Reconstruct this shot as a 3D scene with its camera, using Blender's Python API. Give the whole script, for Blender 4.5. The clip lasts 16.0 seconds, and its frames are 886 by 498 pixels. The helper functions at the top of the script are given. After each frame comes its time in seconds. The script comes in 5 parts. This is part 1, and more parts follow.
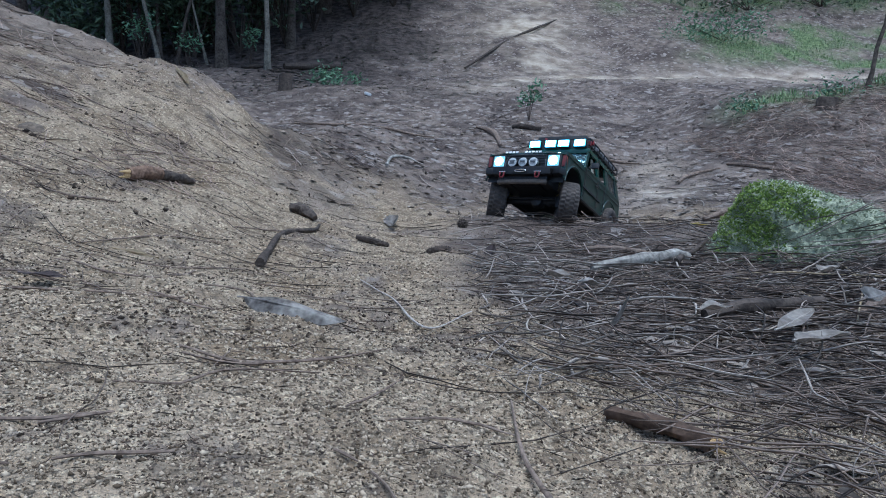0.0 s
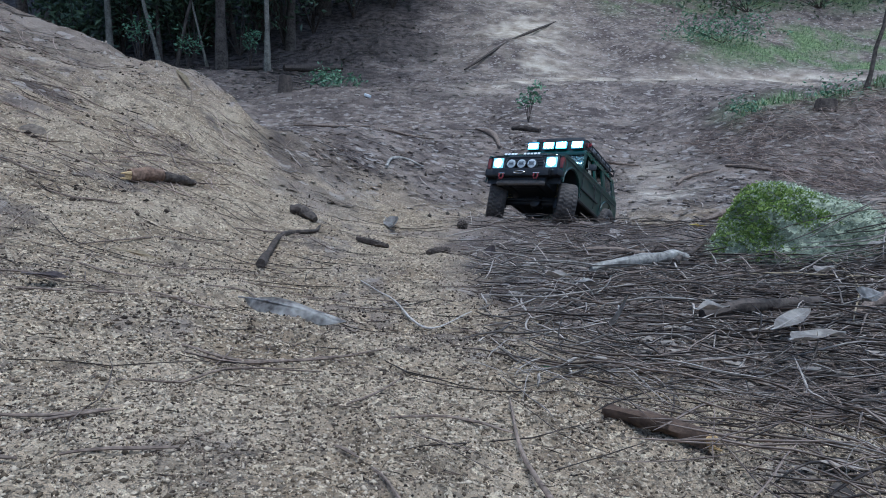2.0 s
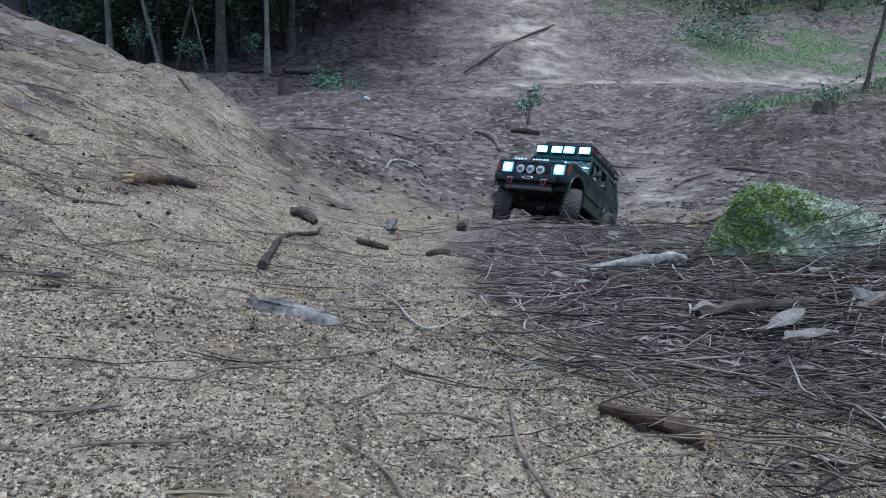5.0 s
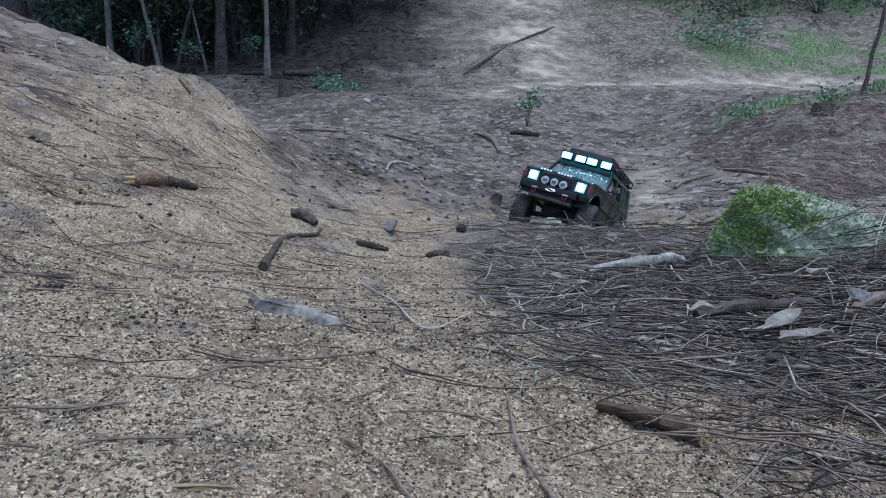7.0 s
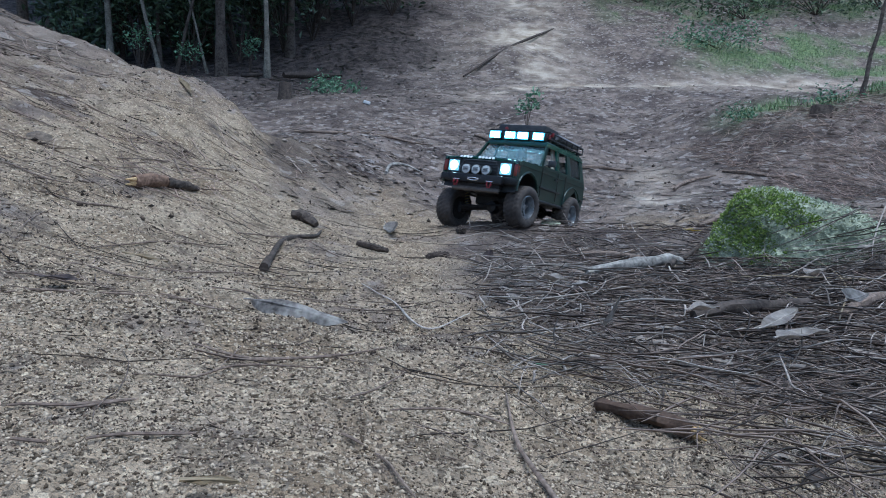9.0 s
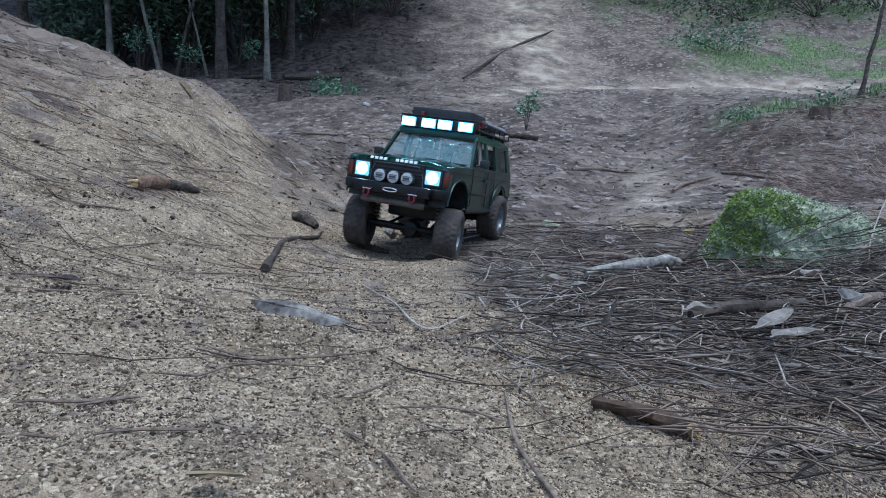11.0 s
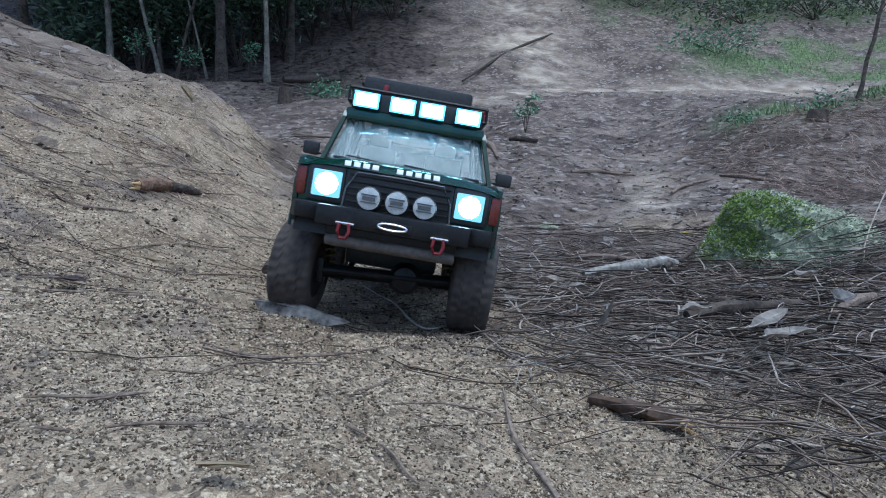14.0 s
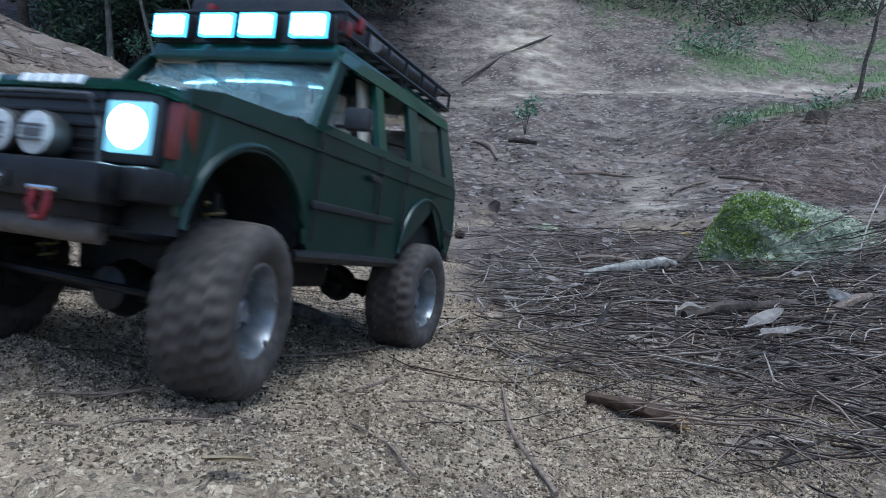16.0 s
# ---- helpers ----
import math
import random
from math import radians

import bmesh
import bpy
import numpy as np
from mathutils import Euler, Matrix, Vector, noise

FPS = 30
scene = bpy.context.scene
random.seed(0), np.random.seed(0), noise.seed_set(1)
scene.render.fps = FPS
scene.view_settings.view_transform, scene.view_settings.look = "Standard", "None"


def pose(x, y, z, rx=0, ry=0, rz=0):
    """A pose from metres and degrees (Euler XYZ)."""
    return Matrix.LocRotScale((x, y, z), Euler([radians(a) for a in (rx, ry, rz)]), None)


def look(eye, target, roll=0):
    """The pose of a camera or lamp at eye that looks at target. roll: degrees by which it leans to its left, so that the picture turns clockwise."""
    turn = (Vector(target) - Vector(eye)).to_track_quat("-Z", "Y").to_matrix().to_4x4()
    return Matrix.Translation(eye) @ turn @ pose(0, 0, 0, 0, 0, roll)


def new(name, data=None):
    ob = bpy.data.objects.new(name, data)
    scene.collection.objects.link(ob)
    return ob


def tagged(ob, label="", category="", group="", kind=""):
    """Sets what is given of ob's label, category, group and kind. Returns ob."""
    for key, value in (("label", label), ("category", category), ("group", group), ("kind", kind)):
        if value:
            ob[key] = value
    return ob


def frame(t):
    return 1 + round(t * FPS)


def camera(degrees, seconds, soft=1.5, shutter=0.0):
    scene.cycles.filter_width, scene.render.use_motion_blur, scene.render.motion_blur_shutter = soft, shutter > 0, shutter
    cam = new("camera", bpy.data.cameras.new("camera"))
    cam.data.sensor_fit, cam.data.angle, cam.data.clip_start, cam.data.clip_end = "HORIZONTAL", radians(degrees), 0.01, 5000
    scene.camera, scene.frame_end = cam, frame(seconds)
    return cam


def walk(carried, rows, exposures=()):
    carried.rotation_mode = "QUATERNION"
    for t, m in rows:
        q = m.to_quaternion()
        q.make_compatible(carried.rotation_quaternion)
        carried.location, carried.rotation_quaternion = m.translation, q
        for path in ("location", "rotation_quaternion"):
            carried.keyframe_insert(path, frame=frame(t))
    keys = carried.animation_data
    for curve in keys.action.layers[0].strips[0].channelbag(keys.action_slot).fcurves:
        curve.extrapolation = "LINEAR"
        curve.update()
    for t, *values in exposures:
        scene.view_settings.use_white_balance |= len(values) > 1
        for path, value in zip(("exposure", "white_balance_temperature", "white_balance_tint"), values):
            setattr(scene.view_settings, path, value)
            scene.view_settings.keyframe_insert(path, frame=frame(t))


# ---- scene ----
# ---- camera, world, light ----
cam = camera(67.0, 16.0, soft=1.0, shutter=0.7)


def aim(x, y, z, down, right, roll):
    """A pose that looks along +y, turned down and to the right by degrees."""
    return pose(x, y, z, 90 - down, 0, -right) @ pose(0, 0, 0, 0, 0, -roll)


walk(cam, [
    (0.0, aim(-0.0001, 0.0198, 0.1506, 6.904, -0.082, -0.067)),
    (4.0, aim(-0.0000, 0.0089, 0.1502, 6.624, -0.035, -0.027)),
    (8.0, aim(0.0000, -0.0031, 0.1499, 6.324, 0.012, 0.009)),
    (12.0, aim(0.0000, -0.0162, 0.1497, 6.033, 0.060, 0.043)),
    (16.0, aim(-0.0001, -0.0304, 0.1495, 5.759, 0.108, 0.076)),
], exposures=[(0.0, 0.48, 4980, 1), (16.0, 0.48, 4980, 1)])

world = bpy.data.worlds.new("overcast_sky")
scene.world = world
world.use_nodes = True
sky = world.node_tree.nodes.new("ShaderNodeTexSky")
sky.sky_type, sky.sun_disc = "NISHITA", False
sky.sun_elevation, sky.sun_rotation = radians(76), radians(135)
sky.air_density, sky.dust_density, sky.ozone_density = 1.0, 4.0, 1.0
world.node_tree.nodes["Background"].inputs["Strength"].default_value = 0.15
world.node_tree.links.new(sky.outputs["Color"], world.node_tree.nodes["Background"].inputs["Color"])

sun = new("sun", bpy.data.lights.new("sun", "SUN"))
sun.data.energy, sun.data.angle, sun.data.color = 1.2, radians(35), (1.0, 0.97, 0.93)
sun.matrix_basis = look((0.7, -0.7, 4.0), (0, 0, 0))


# ---- the lie of the land ----
def ramp(a, b, x):
    t = np.clip((x - a) / (b - a), 0, 1)
    return t * t * (3 - 2 * t)


def soft(x, k):
    return k * np.logaddexp(0, x / k)


def lattice(ix, iy, seed):
    h = (ix * 374761393 + iy * 668265263 + seed * 1442695041) & 0xFFFFFFFF
    h = ((h ^ (h >> 13)) * 1274126177) & 0xFFFFFFFF
    return ((h ^ (h >> 16)) & 0xFFFF) / 65535.0


def grain(x, y, size, seed):
    """Smooth value noise, -0.5 to 0.5, for arrays."""
    x, y = np.asarray(x) / size, np.asarray(y) / size
    ix, iy = np.floor(x).astype(np.int64), np.floor(y).astype(np.int64)
    fx, fy = x - ix, y - iy
    fx, fy = fx * fx * (3 - 2 * fx), fy * fy * (3 - 2 * fy)
    a = lattice(ix, iy, seed) * (1 - fx) + lattice(ix + 1, iy, seed) * fx
    b = lattice(ix, iy + 1, seed) * (1 - fx) + lattice(ix + 1, iy + 1, seed) * fx
    return a * (1 - fy) + b * fy - 0.5


def bank_edge(x, y):
    """How far along y the sandy bank reaches before it breaks off."""
    return 1.78 + 1.05 * soft(-x - 0.42, 0.03) - 0.95 * soft(-x - 0.78, 0.05) + 0.12 * grain(x, y, 0.3, 4)


def lay(x, y):
    """The large form of the ground: flat sand, a bank, a gully and a hillside."""
    x, y = np.asarray(x, float), np.asarray(y, float)
    far = y - soft(y - 24, 2.0)
    z = 0.17 * soft(far - 2.0, 0.25) + 0.07 * soft(far - 4.0, 0.5) + 0.27 * soft(far - 7.4, 0.35)
    plane = -0.47 * x + 0.12 * y - 0.270 + 0.05 * grain(x, y, 0.5, 3)
    bank = soft(plane, 0.035)
    bank = bank - soft(bank - 1.1, 0.25)
    bank = bank + 0.062 * ramp(0.46, 0.64, -x) * ramp(1.35, 2.0, y) * (1 - ramp(0.72, 1.05, -x))
    edge = bank_edge(x, y)
    z = z + bank * (1 - 0.93 * ramp(0.0, 1.0, (y - edge) / (0.24 + 0.40 * ramp(0.7, 1.3, -x) + 2.4 * ramp(-0.56, -0.40, x)))) * ramp(-6, -2, y + 3)
    z = z - 0.09 * np.exp(-((x - 0.46) / 0.26) ** 2 - ((y - 1.98) / 0.36) ** 2)
    z = z + 0.12 * soft(-x - 0.03, 0.04) * (1 - ramp(0.25, 0.9, -x)) * ramp(0.0, 0.3, y) * (1 - ramp(1.2, 1.6, y))
    z = z + 0.05 * soft(x - 0.42, 0.06) * (1 - ramp(1.4, 1.9, y))
    z = z + 0.022 * np.exp(-((x - 0.12) / 0.26) ** 2 - ((y - 1.62) / 0.30) ** 2)
    z = z + 0.029 * np.exp(-((x + 0.13) / 0.20) ** 2 - ((y - 0.26) / 0.15) ** 2)
    z = z + 0.055 * np.exp(-((x - 0.86) / 0.17) ** 2 - ((y - 1.0) / 0.11) ** 2)
    z = z + 0.024 * np.exp(-((x + 0.27) / 0.10) ** 2 - ((y - 0.46) / 0.14) ** 2)
    mound = ramp(1.2, 2.05, x + 0.12 * grain(x, y, 0.6, 5)) * ramp(2.4, 3.6, y) * (1 - ramp(4.0, 5.2, y))
    z = z + (0.22 + 0.16 * ramp(1.9, 2.9, x)) * mound
    z = z - 0.07 * np.exp(-((x - 0.29 * y + 0.05) / 0.30) ** 2) * ramp(2.0, 3.0, y) * (1 - ramp(5, 6.5, y))
    z = z + 0.028 * np.exp(-((x - 0.45) / 0.4) ** 2 - ((y - 1.48) / 0.18) ** 2)
    z = z + 0.007 * np.exp(-((x + 0.05) / 0.08) ** 2 - ((y - 0.42) / 0.07) ** 2)
    return z


def height(x, y):
    d = np.hypot(x, y)
    z = lay(x, y)
    z = z + 0.15 * grain(x, y, 0.9, 11) * ramp(2.2, 6, d) + 0.030 * grain(x, y, 0.22, 12) * ramp(1.4, 4.0, d)
    z = z + (0.034 * grain(x, y, 0.17, 17) + 0.022 * grain(x, y, 0.06, 18)) * ramp(0.10, 0.30, z) * (1 - ramp(2.4, 3.2, d))
    z = z + 0.016 * grain(x, y, 0.11, 13) + 0.008 * grain(x, y, 0.045, 14)
    z = z + 0.0055 * grain(x, y, 0.017, 15) + 0.0038 * grain(x, y, 0.0075, 16)
    return z


# ---- materials ----
def surf(name, low, high, size=30.0, rough=0.8, metal=0.0, bump=0.3, fine=4.0, isle=False, speck=None, gloss=0.5):
    """A surface between two colours, with coarse stains, fine grain and relief. size: stains to the metre."""
    m = bpy.data.materials.new(name)
    m.use_nodes = True
    n, link = m.node_tree.nodes, m.node_tree.links.new
    bsdf = n["Principled BSDF"]
    at = n.new("ShaderNodeTexCoord").outputs["Object"]
    big, small = n.new("ShaderNodeTexNoise"), n.new("ShaderNodeTexNoise")
    big.inputs["Scale"].default_value, big.inputs["Detail"].default_value = size, 4
    small.inputs["Scale"].default_value, small.inputs["Detail"].default_value = size * fine, 3
    link(at, big.inputs["Vector"]), link(at, small.inputs["Vector"])
    mix = n.new("ShaderNodeMix")
    mix.data_type = "RGBA"
    mix.inputs[6].default_value, mix.inputs[7].default_value = (*low, 1), (*high, 1)
    add = n.new("ShaderNodeMath")
    add.operation = "MULTIPLY_ADD"
    link(small.outputs["Fac"], add.inputs[0])
    add.inputs[1].default_value = 0.7
    link(big.outputs["Fac"], add.inputs[2])
    spread = n.new("ShaderNodeMapRange")
    spread.inputs["From Min"].default_value, spread.inputs["From Max"].default_value = 0.6, 1.1
    last = add.outputs[0]
    if isle:
        geo = n.new("ShaderNodeNewGeometry")
        lift = n.new("ShaderNodeMath")
        lift.operation = "MULTIPLY_ADD"
        link(geo.outputs["Random Per Island"], lift.inputs[0])
        lift.inputs[1].default_value = 0.9
        off = n.new("ShaderNodeMath")
        off.operation = "SUBTRACT"
        link(last, off.inputs[0])
        off.inputs[1].default_value = 0.45
        link(off.outputs[0], lift.inputs[2])
        last = lift.outputs[0]
    link(last, spread.inputs["Value"])
    link(spread.outputs["Result"], mix.inputs["Factor"])
    colour = mix.outputs[2]
    if speck:
        dots = n.new("ShaderNodeTexVoronoi")
        dots.inputs["Scale"].default_value = speck[1]
        link(at, dots.inputs["Vector"])
        cut = n.new("ShaderNodeMapRange")
        cut.inputs["From Min"].default_value, cut.inputs["From Max"].default_value = speck[2] + 0.08, speck[2]
        link(dots.outputs["Distance"], cut.inputs["Value"])
        over = n.new("ShaderNodeMix")
        over.data_type = "RGBA"
        over.inputs[7].default_value = (*speck[0], 1)
        link(colour, over.inputs[6]), link(cut.outputs["Result"], over.inputs["Factor"])
        colour = over.outputs[2]
    link(colour, bsdf.inputs["Base Color"])
    bsdf.inputs["Roughness"].default_value, bsdf.inputs["Metallic"].default_value = rough, metal
    bsdf.inputs["Specular IOR Level"].default_value = gloss
    if bump:
        relief = n.new("ShaderNodeBump")
        relief.inputs["Strength"].default_value, relief.inputs["Distance"].default_value = bump, 0.25 / (size * fine)
        link(small.outputs["Fac"], relief.inputs["Height"])
        link(relief.outputs["Normal"], bsdf.inputs["Normal"])
    return m


def glow(name, colour, strength):
    m = bpy.data.materials.new(name)
    m.use_nodes = True
    b = m.node_tree.nodes["Principled BSDF"]
    b.inputs["Base Color"].default_value = (0.06, 0.07, 0.07, 1)
    b.inputs["Emission Color"].default_value, b.inputs["Emission Strength"].default_value = (*colour, 1), strength
    return m


def pane_glass(name, tint, clear=0.6):
    m = bpy.data.materials.new(name)
    m.use_nodes = True
    n, link = m.node_tree.nodes, m.node_tree.links.new
    b = n["Principled BSDF"]
    b.inputs["Base Color"].default_value, b.inputs["Roughness"].default_value = (*tint, 1), 0.08
    see = n.new("ShaderNodeBsdfTransparent")
    see.inputs["Color"].default_value = (0.85, 0.92, 0.92, 1)
    dust = n.new("ShaderNodeTexNoise")
    dust.inputs["Scale"].default_value = 60
    link(n.new("ShaderNodeTexCoord").outputs["Object"], dust.inputs["Vector"])
    r = n.new("ShaderNodeMapRange")
    r.inputs["From Min"].default_value, r.inputs["From Max"].default_value = 0.3, 0.7
    r.inputs["To Min"].default_value, r.inputs["To Max"].default_value = clear - 0.12, clear + 0.12
    link(dust.outputs["Fac"], r.inputs["Value"])
    mix = n.new("ShaderNodeMixShader")
    link(r.outputs["Result"], mix.inputs[0]), link(b.outputs[0], mix.inputs[1]), link(see.outputs[0], mix.inputs[2])
    link(mix.outputs[0], n["Material Output"].inputs["Surface"])
    return m


def ground_surface():
    """Granite sand, leaf mould, pale clay track and turf, blended by the masks that the sheet carries."""
    m = bpy.data.materials.new("sand_and_leaf_mould")
    m.use_nodes = True
    n, link = m.node_tree.nodes, m.node_tree.links.new
    b = n["Principled BSDF"]
    at = n.new("ShaderNodeTexCoord").outputs["Object"]

    def noise_tex(scale, detail=4):
        t = n.new("ShaderNodeTexNoise")
        t.inputs["Scale"].default_value, t.inputs["Detail"].default_value = scale, detail
        link(at, t.inputs["Vector"])
        return t.outputs["Fac"]

    def spread(v, a, c, lo=0.0, hi=1.0):
        t = n.new("ShaderNodeMapRange")
        link(v, t.inputs["Value"])
        for k, x in zip(("From Min", "From Max", "To Min", "To Max"), (a, c, lo, hi)):
            t.inputs[k].default_value = x
        return t.outputs["Result"]

    def blend(f, x, y, kind="MIX"):
        t = n.new("ShaderNodeMix")
        t.data_type, t.blend_type = "RGBA", kind
        if isinstance(f, float):
            t.inputs["Factor"].default_value = f
        else:
            link(f, t.inputs["Factor"])
        for k, c in ((6, x), (7, y)):
            if isinstance(c, tuple):
                t.inputs[k].default_value = (*c, 1)
            else:
                link(c, t.inputs[k])
        return t.outputs[2]

    def mask(name):
        t = n.new("ShaderNodeAttribute")
        t.attribute_name = name
        return t.outputs["Fac"]

    grit = n.new("ShaderNodeTexVoronoi")
    grit.inputs["Scale"].default_value = 330
    link(at, grit.inputs["Vector"])
    fleck = n.new("ShaderNodeTexVoronoi")
    fleck.inputs["Scale"].default_value = 34
    link(at, fleck.inputs["Vector"])
    tone = n.new("ShaderNodeSeparateColor")
    link(grit.outputs["Color"], tone.inputs["Color"])
    tone2 = n.new("ShaderNodeSeparateColor")
    link(fleck.outputs["Color"], tone2.inputs["Color"])
    sand = blend(spread(noise_tex(9), 0.35, 0.65), (0.235, 0.172, 0.110), (0.395, 0.308, 0.212))
    sand = blend(spread(tone.outputs[0], 0.72, 0.95), sand, (0.56, 0.45, 0.31))
    sand = blend(spread(tone.outputs[1], 0.78, 0.97, 0, 0.7), sand, (0.09, 0.075, 0.06))
    sand = blend(spread(noise_tex(38, 5), 0.52, 0.68, 0, 0.55), sand, (0.10, 0.074, 0.050))
    mould = blend(spread(noise_tex(16, 6), 0.35, 0.65), (0.088, 0.068, 0.057), (0.240, 0.190, 0.158))
    mould = blend(spread(noise_tex(3.1, 6), 0.42, 0.60, 0, 0.8), mould, (0.070, 0.054, 0.048))
    mould = blend(spread(noise_tex(5.5, 5), 0.52, 0.66, 0, 0.6), mould, (0.275, 0.222, 0.183))
    mould = blend(spread(tone2.outputs[0], 0.82, 0.95), mould, (0.31, 0.27, 0.24))
    clay = blend(spread(noise_tex(6, 6), 0.35, 0.65), (0.25, 0.195, 0.142), (0.58, 0.495, 0.395))
    turf = blend(spread(noise_tex(22, 5), 0.35, 0.65), (0.075, 0.105, 0.045), (0.19, 0.24, 0.11))
    c = blend(mask("mould"), sand, mould)
    # Dark forest soil; its colour also carries part of the trees' shade.
    shaded_humus = blend(spread(noise_tex(13, 6), 0.38, 0.62), (0.030, 0.024, 0.021), (0.115, 0.092, 0.080))
    c = blend(mask("shaded_humus"), c, shaded_humus)
    c = blend(mask("clay"), c, clay)
    c = blend(mask("turf"), c, turf)
    link(c, b.inputs["Base Color"])
    b.inputs["Roughness"].default_value = 0.85
    b.inputs["Specular IOR Level"].default_value = 0.12
    r1, r2 = n.new("ShaderNodeBump"), n.new("ShaderNodeBump")
    r1.inputs["Strength"].default_value, r1.inputs["Distance"].default_value = 1.0, 0.005
    r2.inputs["Strength"].default_value, r2.inputs["Distance"].default_value = 0.8, 0.012
    link(noise_tex(420, 3), r1.inputs["Height"]), link(noise_tex(60, 6), r2.inputs["Height"])
    link(r2.outputs["Normal"], r1.inputs["Normal"]), link(r1.outputs["Normal"], b.inputs["Normal"])
    return m


GROUND = ground_surface()
GRIT = surf("granite_grit", (0.085, 0.062, 0.040), (0.46, 0.37, 0.265), 150, 0.75, bump=0, isle=True, gloss=0.15)
CLOD = surf("brown_gully_stone", (0.07, 0.055, 0.045), (0.30, 0.25, 0.20), 60, 0.9, bump=0, isle=True, gloss=0.15)
CRUMB = surf("dark_soil_crumb", (0.03, 0.022, 0.016), (0.15, 0.11, 0.08), 150, 0.9, bump=0, isle=True, gloss=0.15)
NEEDLE = surf("dry_pine_needle", (0.030, 0.022, 0.017), (0.23, 0.172, 0.135), 40, 0.65, bump=0, isle=True, gloss=0.2)
NEEDLE_GREY = surf("weathered_pine_needle", (0.10, 0.082, 0.068), (0.40, 0.34, 0.285), 40, 0.65, bump=0, isle=True, gloss=0.2)
TWIG = surf("twig_bark", (0.085, 0.062, 0.048), (0.27, 0.205, 0.16), 90, 0.8, bump=0.5, gloss=0.15)
LITTER_NEAR = surf("torn_leaf_scrap", (0.050, 0.040, 0.033), (0.34, 0.285, 0.235), 30, 0.7, bump=0, isle=True, gloss=0.15)
LITTER = surf("fallen_leaf_litter", (0.11, 0.085, 0.070), (0.36, 0.30, 0.252), 30, 0.7, bump=0, isle=True, gloss=0.15)
BLADE = surf("grass_blade", (0.10, 0.16, 0.065), (0.25, 0.33, 0.15), 20, 0.6, bump=0, isle=True)
STRAW = surf("red_brown_straw", (0.10, 0.068, 0.055), (0.44, 0.325, 0.26), 20, 0.7, bump=0, isle=True, gloss=0.15)
BARK = surf("tree_bark", (0.028, 0.022, 0.018), (0.115, 0.095, 0.078), 14, 0.9, bump=0.8, gloss=0.15)
BARK_PALE = surf("pale_sapling_bark", (0.085, 0.078, 0.062), (0.24, 0.22, 0.18), 16, 0.85, bump=0.6, gloss=0.15)
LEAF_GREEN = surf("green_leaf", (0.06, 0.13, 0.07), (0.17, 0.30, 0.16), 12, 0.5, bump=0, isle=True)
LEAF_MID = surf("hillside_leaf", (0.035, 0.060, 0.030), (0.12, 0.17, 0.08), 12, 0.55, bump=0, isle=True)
# Leaf green darkened so that the wood's shade sits in the colour.
LEAF_SHADED = surf("shaded_forest_leaf", (0.020, 0.034, 0.018), (0.075, 0.115, 0.055), 12, 0.55, bump=0, isle=True)
STONE = surf("lichened_granite", (0.12, 0.135, 0.085), (0.40, 0.42, 0.30), 45, 0.95, gloss=0.15, bump=0.9, fine=9, speck=((0.12, 0.115, 0.08), 300, 0.16))
LICHEN = surf("grey_green_lichen", (0.14, 0.165, 0.095), (0.47, 0.50, 0.37), 60, 0.95, bump=0, isle=True, gloss=0.1)
DEBRIS = surf("dark_twig_scrap", (0.022, 0.016, 0.012), (0.14, 0.10, 0.075), 60, 0.8, bump=0, isle=True, gloss=0.15)
MOSS = surf("moss", (0.105, 0.155, 0.036), (0.25, 0.31, 0.085), 60, 0.95, bump=1.0, fine=6, isle=True, gloss=0.1)
SOIL = surf("clotted_soil", (0.06, 0.045, 0.032), (0.17, 0.13, 0.095), 60, 0.95, bump=1.0)
WOOD_BROWN = surf("broken_branch_bark", (0.085, 0.050, 0.034), (0.24, 0.155, 0.105), 60, 0.65, bump=0.6, gloss=0.15)
BARK_DAMP = surf("damp_brown_bark", (0.036, 0.024, 0.017), (0.11, 0.072, 0.050), 70, 0.7, bump=0.9, gloss=0.15)
WOOD_RAW = surf("raw_broken_wood", (0.38, 0.24, 0.09), (0.60, 0.43, 0.22), 120, 0.7, bump=0.8)
WOOD_DARK = surf("dark_damp_wood", (0.028, 0.022, 0.018), (0.095, 0.074, 0.060), 60, 0.75, bump=0.8, gloss=0.15)
WOOD_PALE = surf("pale_peeling_bark", (0.10, 0.088, 0.075), (0.38, 0.35, 0.30), 45, 0.8, bump=0.8)
LEAF_GREY = surf("grey_dry_leaf", (0.055, 0.042, 0.033), (0.46, 0.42, 0.375), 34, 0.45, bump=0.3)
LEAF_PALE = surf("pale_dry_leaf", (0.22, 0.185, 0.155), (0.50, 0.445, 0.385), 40, 0.6, bump=0.4)
LEAF_YELLOW = surf("yellow_leaf", (0.42, 0.31, 0.04), (0.62, 0.50, 0.10), 40, 0.55, bump=0.2)
LEAF_TAN = surf("tan_dry_leaf", (0.20, 0.145, 0.075), (0.32, 0.25, 0.15), 40, 0.6, bump=0.3)
LEAF_BROWN = surf("dark_brown_dry_leaf", (0.05, 0.035, 0.03), (0.13, 0.095, 0.085), 60, 0.55, bump=0.3)
GREEN_NEEDLE = surf("green_pine_needle", (0.035, 0.11, 0.06), (0.07, 0.19, 0.10), 60, 0.5, bump=0)
SCRAP = surf("white_plastic_scrap", (0.66, 0.66, 0.66), (0.82, 0.82, 0.82), 40, 0.4, bump=0.1)
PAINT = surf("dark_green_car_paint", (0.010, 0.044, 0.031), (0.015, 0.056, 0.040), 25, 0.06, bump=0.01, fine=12)
